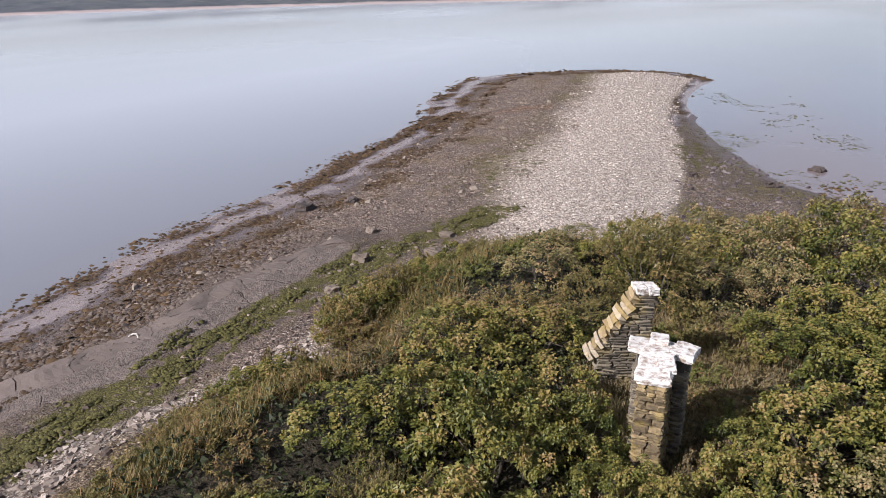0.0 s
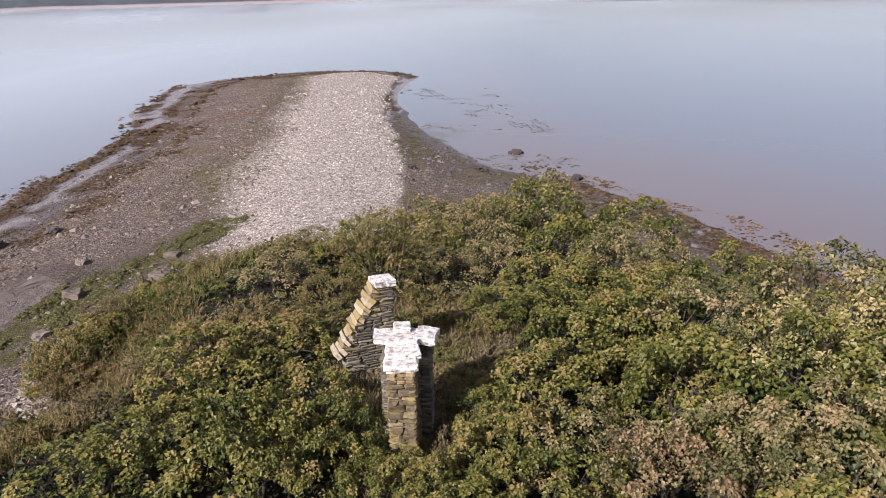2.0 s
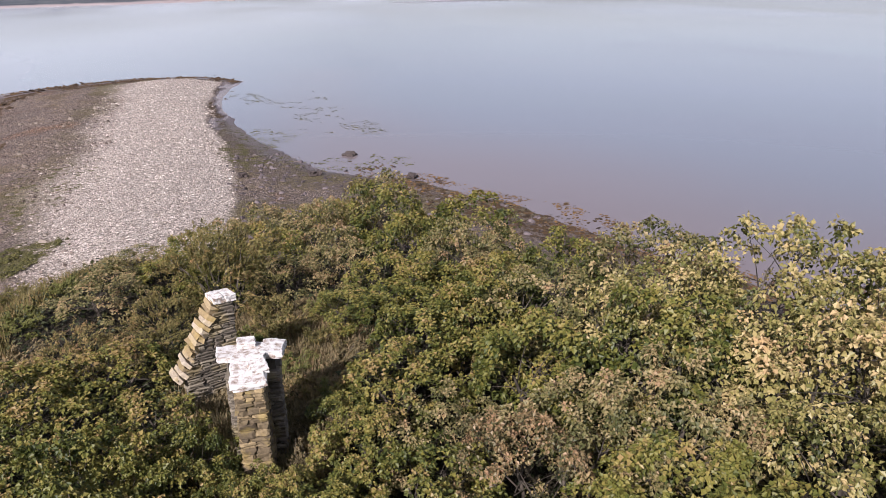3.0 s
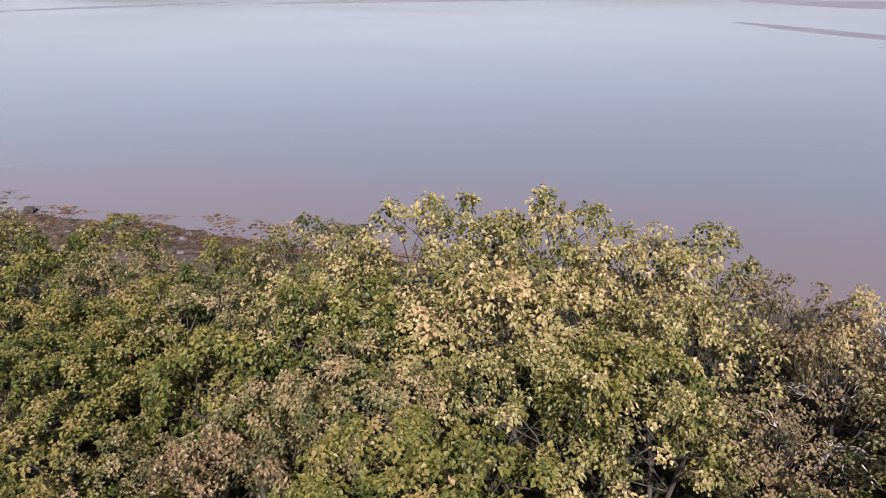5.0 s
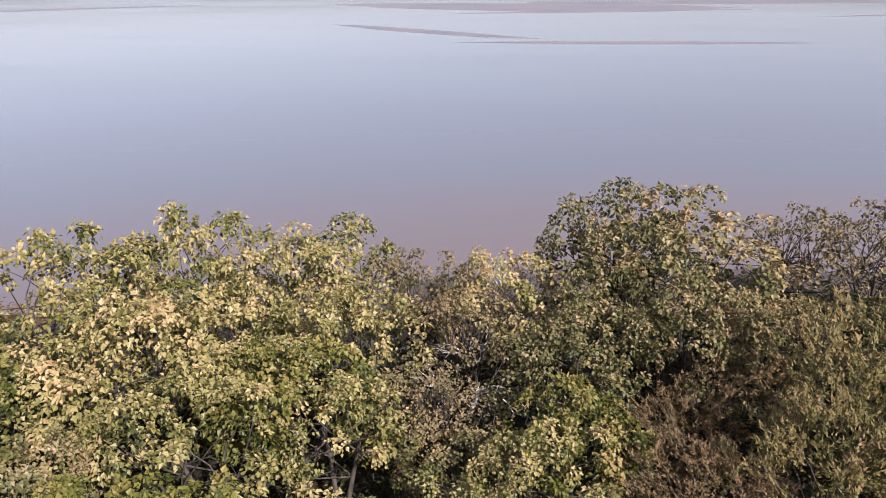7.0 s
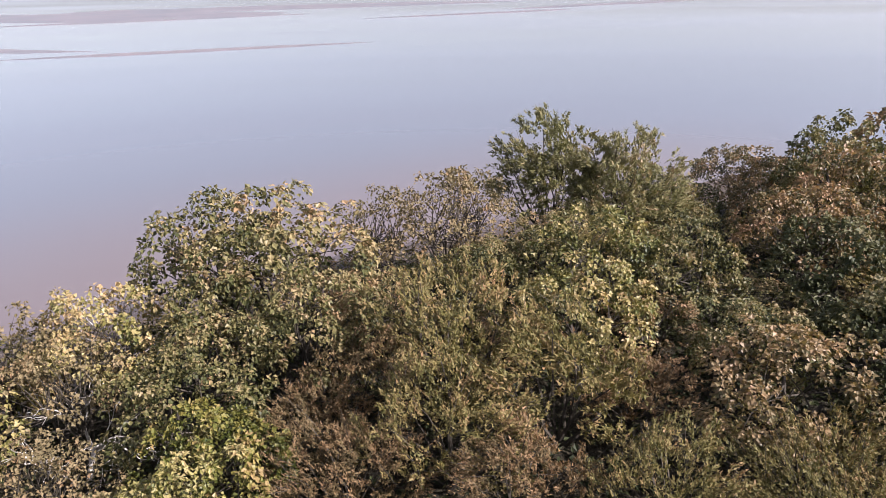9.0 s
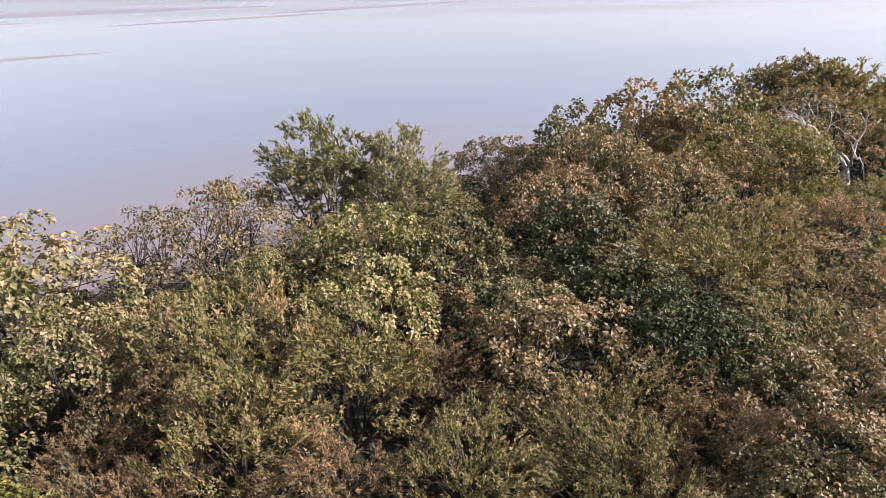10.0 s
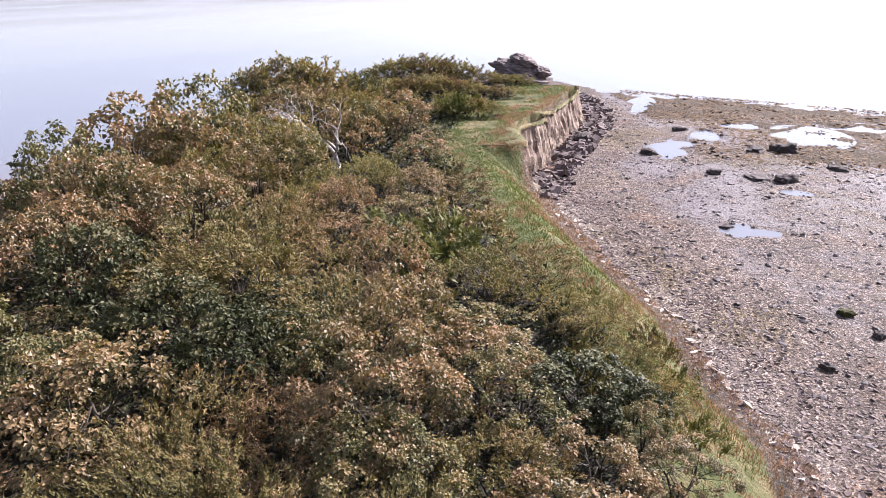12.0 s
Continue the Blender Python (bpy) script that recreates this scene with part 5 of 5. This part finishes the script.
while tries < 9000 and len(planted) < 510:
    tries += 1
    x, y = fill.uniform(-17, 42), fill.uniform(-97, 41)
    e = float(inside(ISLE, np.array([x]), np.array([y]))[0])
    if e < 1.4 or math.hypot(x + 2.4, y - 12.6) < 3.0 or math.hypot(x + 16.4, y - 20.0) < 2.4 or (x < -1 and y < 6 and e < 2.5) or (x > 33 and y < -40) or (x > 26 and y < -84):
        continue
    if near_line(GRASS_LINE, np.array([x]), np.array([y]))[0] < 3.4 or inside(CLEARING, np.array([x]), np.array([y]))[0] > -0.9:
        continue
    gap, near = (1.75, 0.84) if y > 4 else (1.8, 0.84) if y > -40 else (2.7, 0.95)
    if any(math.hypot(x - a, y - b) < max(gap, near * r) for a, b, r in planted):
        continue
    kind, up = zone_kind(x, y, e)
    plant(kind, x, y, at_height(x, y) + up, 1.05)
for o in PROTO:
    for c in list(o.children):
        bpy.data.objects.remove(c)
    bpy.data.objects.remove(o)


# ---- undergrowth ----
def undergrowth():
    """Brambles, ivy and nettles that close the floor of the thicket, coloured dark to deepen its shade."""
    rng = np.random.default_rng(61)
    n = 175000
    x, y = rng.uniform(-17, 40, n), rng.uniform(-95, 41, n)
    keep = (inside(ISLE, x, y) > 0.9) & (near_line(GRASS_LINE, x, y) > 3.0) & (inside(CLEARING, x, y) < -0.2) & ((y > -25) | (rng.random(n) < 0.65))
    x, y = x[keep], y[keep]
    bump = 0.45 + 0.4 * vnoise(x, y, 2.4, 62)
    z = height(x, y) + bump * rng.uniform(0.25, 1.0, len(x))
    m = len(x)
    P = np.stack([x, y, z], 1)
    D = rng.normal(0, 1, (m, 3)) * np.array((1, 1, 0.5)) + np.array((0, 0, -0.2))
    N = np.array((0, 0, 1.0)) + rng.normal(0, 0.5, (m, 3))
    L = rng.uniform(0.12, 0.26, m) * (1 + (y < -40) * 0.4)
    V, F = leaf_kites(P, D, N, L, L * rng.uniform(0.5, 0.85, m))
    me = tri_mesh("undergrowth", V, F, LEAF_UNDER_SHADE)
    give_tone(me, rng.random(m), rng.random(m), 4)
    tagged(new("undergrowth", me), "tangled bramble and ivy undergrowth, the shade between the trees put into its colour", "undergrowth", kind="stuff")


undergrowth()


# ---- grass ----
def blades(name, pts, high, material, seed, label, per=4, wide=0.03):
    rng = np.random.default_rng(seed)
    V = []
    for x, y, z, h in pts:
        for _ in range(per):
            a = rng.uniform(0, 6.28)
            bx, by = x + rng.normal(0, 0.07), y + rng.normal(0, 0.07)
            hh = high * h * rng.uniform(0.6, 1.3)
            lean = rng.uniform(0.3, 1.0) * hh
            c, s = math.cos(a), math.sin(a)
            V += [(bx - s * wide, by + c * wide, z - 0.03), (bx + s * wide, by - c * wide, z - 0.03), (bx + c * lean, by + s * lean, z + hh)]
    V = np.array(V)
    ob = new(name, tri_mesh(name, V, np.arange(len(V)).reshape(-1, 3), material))
    n = len(V) // 3
    give_tone(ob.data, np.repeat(rng.random(n // per + 1), per)[:n], rng.random(n), 3)
    return tagged(ob, label, "grass", kind="stuff")


rg = np.random.default_rng(8)


def scatter(n, x0, x1, y0, y1, keep):
    x, y = rg.uniform(x0, x1, n), rg.uniform(y0, y1, n)
    m = keep(x, y)
    x, y = x[m], y[m]
    return x, y, height(x, y)


x, y, z = scatter(150000, -8, 24, -90, -10, lambda x, y: (near_line(GRASS_LINE, x, y) < 4.6 + vnoise(x, y, 4, 6)) & (inside(ISLE, x, y) > 1.1 + 0.8 * vnoise(x, y, 2, 72)) & (vnoise(x, y, 3, 71) > -0.3))
blades("grass", zip(x, y, z, 0.5 + 0.9 * rg.random(len(x))), 0.085, LEAF_GRASS, 1, "green and yellowing turf on the bank top", 4, 0.016)
x, y, z = scatter(120000, -8, 20, -92, -10, lambda x, y: ((np.abs(inside(ISLE, x, y) - 0.25) < 0.9 + 0.6 * vnoise(x, y, 3, 7)) | ((vnoise(x, y, 1.6, 73) > 0.22) & (inside(ISLE, x, y) > 0.5) & (near_line(GRASS_LINE, x, y) < 3))) & (x < 18))
blades("dry_grass", zip(x, y, z, 0.6 + 0.6 * rg.random(len(x))), 0.16, LEAF_STRAW, 2, "dry straw-coloured grass along the bank edge", 4, 0.016)
x, y, z = scatter(12000, -6, 4, 13, 26, lambda x, y: inside(CLEARING, x, y) > -0.8)
blades("clearing_grass", zip(x, y, z, 0.7 + 0.8 * rg.random(len(x))), 0.24, LEAF_GREY, 3, "rough dead grass and nettle stems round the ruin", 4, 0.02)
x, y, z = scatter(26000, -20, -4, 6, 42, lambda x, y: (np.abs(inside(ISLE, x, y) - 2.6) < 2.2))
blades("bank_grass", zip(x, y, z, 0.7 + 0.8 * rg.random(len(x))), 0.42, LEAF_OLIVE, 4, "rough olive grass on the northern bank", 4, 0.018)


# ---- stones and weed on the beach ----
def pebble_shapes(seed, count):
    rng = np.random.default_rng(seed)
    base = np.array([(1, 0, 0), (0.5, 0.87, 0), (-0.5, 0.87, 0), (-1, 0, 0), (-0.5, -0.87, 0), (0.5, -0.87, 0), (0.45, 0.3, 0.75), (-0.5, 0.25, 0.8), (0, -0.5, 0.7)])
    faces = np.array([(0, 1, 6), (1, 2, 6), (2, 7, 6), (2, 3, 7), (3, 4, 7), (4, 8, 7), (4, 5, 8), (5, 0, 8), (0, 6, 8), (6, 7, 8)])
    return [base * (1 + rng.uniform(-0.25, 0.25, base.shape)) for _ in range(count)], faces


PEB, PEB_F = pebble_shapes(3, 12)


def slab_shapes(seed, count):
    """Thin, sharp-cornered five-sided slabs."""
    rng = np.random.default_rng(seed)
    out = []
    for _ in range(count):
        a = np.sort(np.arange(5) * 1.2566 + rng.uniform(-0.45, 0.45, 5))
        r = rng.uniform(0.65, 1.1, 5)
        up = np.stack([np.cos(a) * r, np.sin(a) * r, 0.75 + rng.uniform(-0.2, 0.2, 5)], 1)
        out.append(np.concatenate([up, up * np.array((1.1, 1.1, 0)) + np.array((0, 0, -0.3))]))
    faces = [(0, 1, 2), (0, 2, 3), (0, 3, 4)]
    for i in range(5):
        j = (i + 1) % 5
        faces += [(i, i + 5, j + 5), (i, j + 5, j)]
    return out, np.array(faces)


SLB, SLB_F = slab_shapes(4, 14)


def stones(name, x, y, z, size, flat, material, seed, label, cat="stones", shapes=PEB, faces=PEB_F, tilt=0.12):
    rng = np.random.default_rng(seed)
    V, F = [], []
    for i in range(len(x)):
        s = shapes[rng.integers(len(shapes))]
        a = rng.uniform(0, 6.28)
        c, sn = math.cos(a), math.sin(a)
        q = s * np.array((size[i], size[i] * rng.uniform(0.55, 0.95), size[i] * flat * rng.uniform(0.6, 1.3)))
        tx, ty = rng.normal(0, tilt, 2)
        V.append(np.stack([q[:, 0] * c - q[:, 1] * sn + x[i], q[:, 0] * sn + q[:, 1] * c + y[i], q[:, 2] + q[:, 0] * tx + q[:, 1] * ty + z[i] - 0.4 * tilt * size[i]], 1))
        F.append(faces + len(s) * i)
    ob = new(name, tri_mesh(name, np.concatenate(V), np.concatenate(F), material, cat not in ("seaweed", "mud")))
    return tagged(ob, label, cat, kind="stuff")


def grow_size(n, lo, hi, p=2.5):
    return lo + (hi - lo) * rg.random(n) ** p


SLABS = dict(shapes=SLB, faces=SLB_F, tilt=0.3)
x, y, z = scatter(30000, -36, -4, 34, 132, lambda x, y: (inside(SHINGLE, x, y) > np.where(x < -8 - (y - 40) * 0.11, -3.5 + 5 * rg.random(len(x)), -0.6) + vnoise(x, y, 4, 5)) & (rg.random(len(x)) < np.clip(1.5 - (y - 40) / 60, 0.25, 1)))
stones("shingle", x, y, z, grow_size(len(x), 0.045, 0.13) * (1 + np.clip((y - 50) / 90, 0, 0.6)), 0.6, SHINGLE_STONE, 5, "pale sun-bleached shingle covering the spit")
x, y, z = scatter(30000, -26, -8, 4, 44, lambda x, y: (near_line(STONE_LINE, x, y) < np.where(np.abs(y - 20.2) < 2.2, 1.4, np.where(y < 13.5, 0.95, 0.5)) + 0.6 * vnoise(x, y, 2, 22)) & (inside(ISLE, x, y) < 0.7))
stones("bank_stones", x, y, z, grow_size(len(x), 0.06, 0.22), 0.3, BANK_STONE, 6, "pale flat stones below the northern bank", **SLABS)
x, y, z = scatter(24000, -42, -10, 5, 110, lambda x, y: (inside(SHORE, x, y) > 4) & (inside(ISLE, x, y) < -1) & (inside(SHINGLE, x, y) < 1) & (near_line(CLAY_LINE, x, y) > 1.6) & (vnoise(x, y, 5, 17) > -0.3))
stones("beach_stones", x, y, z, grow_size(len(x), 0.045, 0.24, 7), 0.6, BEACH_STONE, 7, "scattered grey-brown stones on the tidal beach")
x, y, z = scatter(24000, -36, -22, 4, 46, lambda x, y: (near_line(CLAY_LINE, x + 2.9, y) < 2.5 + 1.2 * vnoise(x, y, 5, 18)) & (inside(SHORE, x, y) > 4) & (vnoise(x, y, 2, 19) > -0.3))
stones("mud_clods", x, y, z, grow_size(len(x), 0.06, 0.24, 2.2), 0.42, CLOD_MUD, 21, "lumpy broken mud seaward of the clay shelf", "mud", tilt=0.3)
x, y, z = scatter(80000, -22, 16, -50, -12, lambda x, y: (inside(ISLE, x, y) < 0.2) & (rg.random(len(x)) < np.clip(1.1 + (inside(ISLE, x, y) + 2 * vnoise(x, y, 4, 5)) / (4 + 0.22 * np.clip(y + 45, 0, 30)), 0, 1)))
stones("foreshore_stones", x, y, z, grow_size(len(x), 0.04, 0.15, 2.6), 0.34, SLAB_STONE, 8, "broken reddish-brown slabs and stones below the grass bank", **SLABS)
x, y, z = scatter(5000, -22, 16, -50, -12, lambda x, y: (inside(ISLE, x, y) < 0.2) & (inside(ISLE, x, y) > -1.2 + 1.2 * vnoise(x, y, 4, 5)))
stones("bank_foot_stones", x, y, z + 0.03, grow_size(len(x), 0.08, 0.26, 2.2), 0.3, SHINGLE_STONE, 18, "pale bleached stones at the foot of the grass bank", **SLABS)
x, y, z = scatter(22000, -34, 16, -98, -14, lambda x, y: (inside(ISLE, x, y) < -3) & (inside(SHORE, x, y) > 2) & (vnoise(x, y, 3, 15) > -0.4) & ((y > -66) | (x > 6)))
stones("wet_stones", x, y, z, grow_size(len(x), 0.05, 0.26, 3.5), 0.45, WET_STONE, 9, "wet brown stones over the muddy foreshore", tilt=0.25)
x, y, z = scatter(5000, 10, 20, -98, -47, lambda x, y: (inside(ISLE, x, y) < 0) & (inside(ISLE, x, y) > -4))
stones("cliff_rubble", x, y, z, grow_size(len(x), 0.12, 0.6, 3), 0.6, SLAB_STONE, 10, "fallen rubble along the foot of the cliff", **SLABS)
x, y, z = scatter(80000, -55, -14, 8, 137, lambda x, y: (inside(SHORE, x, y) > -1.5) & (inside(SHORE, x, y) < 9.5) & (0.28 * np.sin(inside(SHORE, x, y) * 1.9 + 3 * vnoise(x, y, 9, 21)) + 1.3 * vnoise(x, y, 3, 31) > 0.02) & (inside(SHINGLE, x, y) < -2) & (rg.random(len(x)) < np.clip(1.5 - y / 90, 0.35, 1)))
stones("wrack", x, y, np.maximum(z, -0.02), grow_size(len(x), 0.1, 0.32) * (1 + np.clip((y - 40) / 90, 0, 0.8)), 0.35, WEED, 11, "brown bladder wrack along the waterline", "seaweed", tilt=0.25)
x, y, z = scatter(9000, 2, 28, 24, 70, lambda x, y: (inside(SHORE, x, y) < 5) & (inside(SHORE, x, y) > -3.5) & (vnoise(x, y, 4, 32) > 0.05))
stones("eastern_wrack", x, y, np.maximum(z, -0.02), grow_size(len(x), 0.12, 0.42), 0.2, WEED, 12, "brown weed strewn over the eastern mud", "seaweed", tilt=0.2)
x, y, z = scatter(11000, -14, 8, 58, 112, lambda x, y: (inside(SHORE, x, y) < 2) & (inside(SHORE, x, y) > -15) & (vnoise(x, y, 5, 38) > 0.1) & (vnoise(x, y, 1.5, 41) > -0.1))
TIDE_LINE = [(7, 57.5), (9.8, 53), (12.5, 50.8), (15.2, 48.5), (17.4, 44), (18.6, 39.5), (21.5, 32)]
x2, y2, z2 = scatter(34000, 0, 36, 14, 62, lambda x, y: (near_line(TIDE_LINE, x, y) < 2.3 + 1.6 * vnoise(x, y, 5, 39)) & (vnoise(x, y, 2.5, 40) > -0.1))
stones("tide_wrack", x2, y2, np.maximum(z2, 0.0), grow_size(len(x2), 0.07, 0.22), 0.28, RUST_WEED, 25, "line of rusty weed in the eastern shallows", "seaweed", tilt=0.15)
stones("shallows_weed", x, y, np.maximum(z, 0.0), grow_size(len(x), 0.08, 0.26), 0.12, MOSS, 22, "green weed awash in the shallows beside the spit", "seaweed", tilt=0.1)
x, y, z = scatter(26000, -34, 14, -106, -62, lambda x, y: (inside(SHORE, x, y) > -2) & (inside(SHORE, x, y) < 30) & (vnoise(x, y, 4, 33) > -0.15) & (x < 9 - (y + 84) * 0.35))
stones("southern_wrack", x, y, np.maximum(z, 0), grow_size(len(x), 0.1, 0.34), 0.22, RUST_WEED, 13, "rusty brown weed beds at the low-tide edge", "seaweed", tilt=0.25)
x, y, z = scatter(60000, -27, -14, 4, 50, lambda x, y: (near_line(GREEN_LINE, x, y) < 1.5 + 0.9 * vnoise(x, y, 4, 35)) & (vnoise(x * 1.7, y * 0.55, 1.1, 36) > 0.02) & (inside(ISLE, x, y) < -0.8))
z = z + 0.11 * np.clip(vnoise(x * 1.7, y * 0.55, 1.1, 36) * 3, 0, 1)
stones("green_weed", x, y, z, grow_size(len(x), 0.05, 0.15), 0.5, MOSS, 14, "cushions of green weed along the upper beach", "seaweed", tilt=0.2)

# clay shelf, broken into slabs by drying cracks
CLAY = stone_material("wet_clay", (0.125, 0.098, 0.083), (0.14, 0.11, 0.094), (0.155, 0.122, 0.105), 0.6)


def clay_shelf():
    """A lip of drying clay, cracked across into long slabs that tilt towards the sea."""
    rng = random.Random(17)
    t = tagged(new("clay_shelf"), "cracked grey-brown clay shelf across the beach", "ledge", kind="structure")
    line, run = [], 0.0
    for (ax, ay), (bx, by) in zip(CLAY_LINE[1:], CLAY_LINE[2:]):
        ln = math.hypot(bx - ax, by - ay)
        line.append((run, ax, ay, (bx - ax) / ln, (by - ay) / ln))
        run += ln

    def at(s, w):
        r = [q for q in line if q[0] <= max(s, 0)][-1]
        half = 0.95 - 0.5 * max(0, s) / run
        along = s - r[0]
        return r[1] + r[3] * along - r[4] * w * half, r[2] + r[4] * along + r[3] * w * half

    cuts, s = [0.0], 0.0
    while s < run - 1:
        s += rng.uniform(0.8, 2.6)
        cuts.append(min(s, run))
    skew = [rng.uniform(-1.0, 0.4) for _ in cuts]
    nu, nv = 13, 9
    for k in range(len(cuts) - 1):
        gap = rng.uniform(0.012, 0.04)
        bm = bmesh.new()
        rows = []
        for j in range(nv):
            w = 1.0 - 2.0 * j / (nv - 1)
            row = []
            for i in range(nu):
                def edge(c):
                    return cuts[c] + skew[c] * w + 0.3 * noise.noise(Vector((w * 2.2, c * 7.1, 0))) + 0.1 * noise.noise(Vector((w * 7, c * 3.1, 0)))
                a0, a1 = edge(k) + gap, edge(k + 1) - gap
                x, y = at(a0 + (a1 - a0) * i / (nu - 1), w + 0.5 * noise.noise(Vector((cuts[k] * 0.9 + i * 0.12, w, 3))) + 0.15 * noise.noise(Vector((cuts[k] * 2 + i * 0.5, w, 8))))
                lip = 0.05 + 0.1 * w + 0.06 * noise.noise(Vector((x * 0.9, y * 0.9, 0))) + 0.02 * noise.noise(Vector((x * 4, y * 4, 0)))
                row.append(bm.verts.new((x, y, at_height(x, y) + lip)))
            rows.append(row)
        for j in range(nv - 1):
            for i in range(nu - 1):
                bm.faces.new((rows[j][i], rows[j + 1][i], rows[j + 1][i + 1], rows[j][i + 1]))
        rim = rows[0] + [r[-1] for r in rows[1:]] + rows[-1][-2::-1] + [r[0] for r in rows[-2:0:-1]]
        foot = [bm.verts.new((v.co.x, v.co.y, v.co.z - 0.4)) for v in rim]
        for i in range(len(rim)):
            j = (i + 1) % len(rim)
            bm.faces.new((rim[i], rim[j], foot[j], foot[i]))
        bmesh.ops.recalc_face_normals(bm, faces=list(bm.faces))
        part("slab", bm, CLAY, t)


clay_shelf()

# loose weed over the wet mud and odd rocks up the beach
x, y, z = scatter(9000, -46, -22, 8, 80, lambda x, y: (inside(SHORE, x, y) > -1) & (inside(SHORE, x, y) < 7) & (rg.random(len(x)) < np.clip(1.3 - y / 60, 0.2, 1)))
stones("weed_tufts", x, y, np.maximum(z, 0.0), grow_size(len(x), 0.06, 0.24, 2), 0.35, WEED, 23, "scattered tufts of brown weed on wet mud", "seaweed", tilt=0.2)
x, y, z = scatter(420, -44, -12, 24, 100, lambda x, y: (inside(SHORE, x, y) > 5) & (inside(ISLE, x, y) < -1.5) & (inside(SHINGLE, x, y) < 0.5))
stones("loose_rocks", x, y, z, grow_size(len(x), 0.14, 0.42, 3), 0.7, BOULDER_STONE, 24, "loose brown rocks dotted over the gravel")

x, y, z = scatter(2600, -10, 16, 38, 70, lambda x, y: (inside(SHORE, x, y) > -1) & (inside(ISLE, x, y) < -0.5) & (inside(SHINGLE, x, y) < 0))
stones("mud_stones", x, y, z, grow_size(len(x), 0.05, 0.34, 4), 0.6, WET_STONE, 27, "stones half sunk in the eastern mud")


def driftwood():
    """A bent, bleached bough stranded on the clay."""
    pts = [(0.0, 0.0, 0.03), (0.12, 0.2, 0.16), (0.32, 0.34, 0.24), (0.55, 0.36, 0.22), (0.74, 0.22, 0.1), (0.82, 0.02, 0.03)]
    v, f = tubes([(pts, 0.09, 0.06), ([pts[2], (0.3, 0.6, 0.1)], 0.05, 0.03)], 7)
    ob = tagged(new("driftwood", tri_mesh("driftwood", v, f, BARK_PALE, False)), "bleached bent driftwood bough stranded on clay", "driftwood")
    ob.matrix_basis = pose(-26.3, 19.2, at_height(-26.3, 19.2) + 0.04, 0, 0, 20) @ Matrix.Scale(0.6, 4)


driftwood()

# single boulders
moss_rock = new("mossy_rock", rock_mesh("mossy_rock", (0.45, 0.32, 0.28), 77, MOSS))
moss_rock.matrix_basis = pose(-5.6, -33.7, at_height(-5.6, -33.7), 0, 0, 30)
tagged(moss_rock, "rock covered with green weed on wet mud", "rock")
for i, (bx, by, s, mat) in enumerate(((-21.7, 31.9, 0.6, BOULDER_STONE), (-20.6, 27.4, 0.45, BOULDER_STONE), (-31.8, 39.8, 0.85, ROCK_DARK), (-23.9, 36.5, 0.5, BOULDER_STONE), (-18.8, 37.3, 0.5, BOULDER_STONE), (-29.5, 42.5, 0.6, ROCK_DARK), (10.7, 77.7, 0.6, ROCK_DARK), (2.0, 68.1, 0.75, ROCK_DARK), (-1.3, 60.9, 0.7, ROCK_DARK), (6.9, 58.6, 0.6, ROCK_DARK), (-7.4, 60.0, 0.55, ROCK_DARK), (-17.9, 33.9, 0.7, BOULDER_STONE))):
    ob = new("boulder", rock_mesh("boulder", (s, s * 0.8, s * 0.62), i + 1, mat))
    ob.matrix_basis = pose(bx, by, at_height(bx, by) + s * 0.12, 0, 0, i * 47)
    tagged(ob, "weathered boulder lying on the tidal beach", "boulder", "beach boulders")
for i, (bx, by, sx, sy, sz) in enumerate(((-5.0, -66.9, 1.6, 1.1, 0.75), (-4.5, -56.6, 1.4, 1.0, 0.55), (-2.6, -66.2, 1.5, 0.9, 0.35), (-2.6, -57.0, 1.5, 1.1, 0.25), (5.9, -62.3, 1.1, 0.7, 0.5), (-8.5, -62, 1.2, 0.8, 0.4), (0.5, -57, 0.8, 0.6, 0.4), (-0.5, -44.8, 0.6, 0.5, 0.3), (12.2, -66, 1.6, 1.0, 0.7), (-6.6, -31.8, 0.35, 0.3, 0.3), (-4.3, -28.2, 0.45, 0.3, 0.25), (-11.5, -36.5, 0.8, 0.6, 0.5), (4.0, -73, 1.2, 0.7, 0.4))):
    ob = new("ledge_rock", rock_mesh("ledge_rock", (sx * 0.75, sy * 0.75, sz * 0.85), i + 31, ROCK_DARK, 0.6, 4))
    ob.matrix_basis = pose(bx, by, at_height(bx, by) + sz * 0.15, 0, 0, 20 + i * 31)
    tagged(ob, "dark wet rock ledge on the muddy foreshore", "rock", "foreshore ledges")
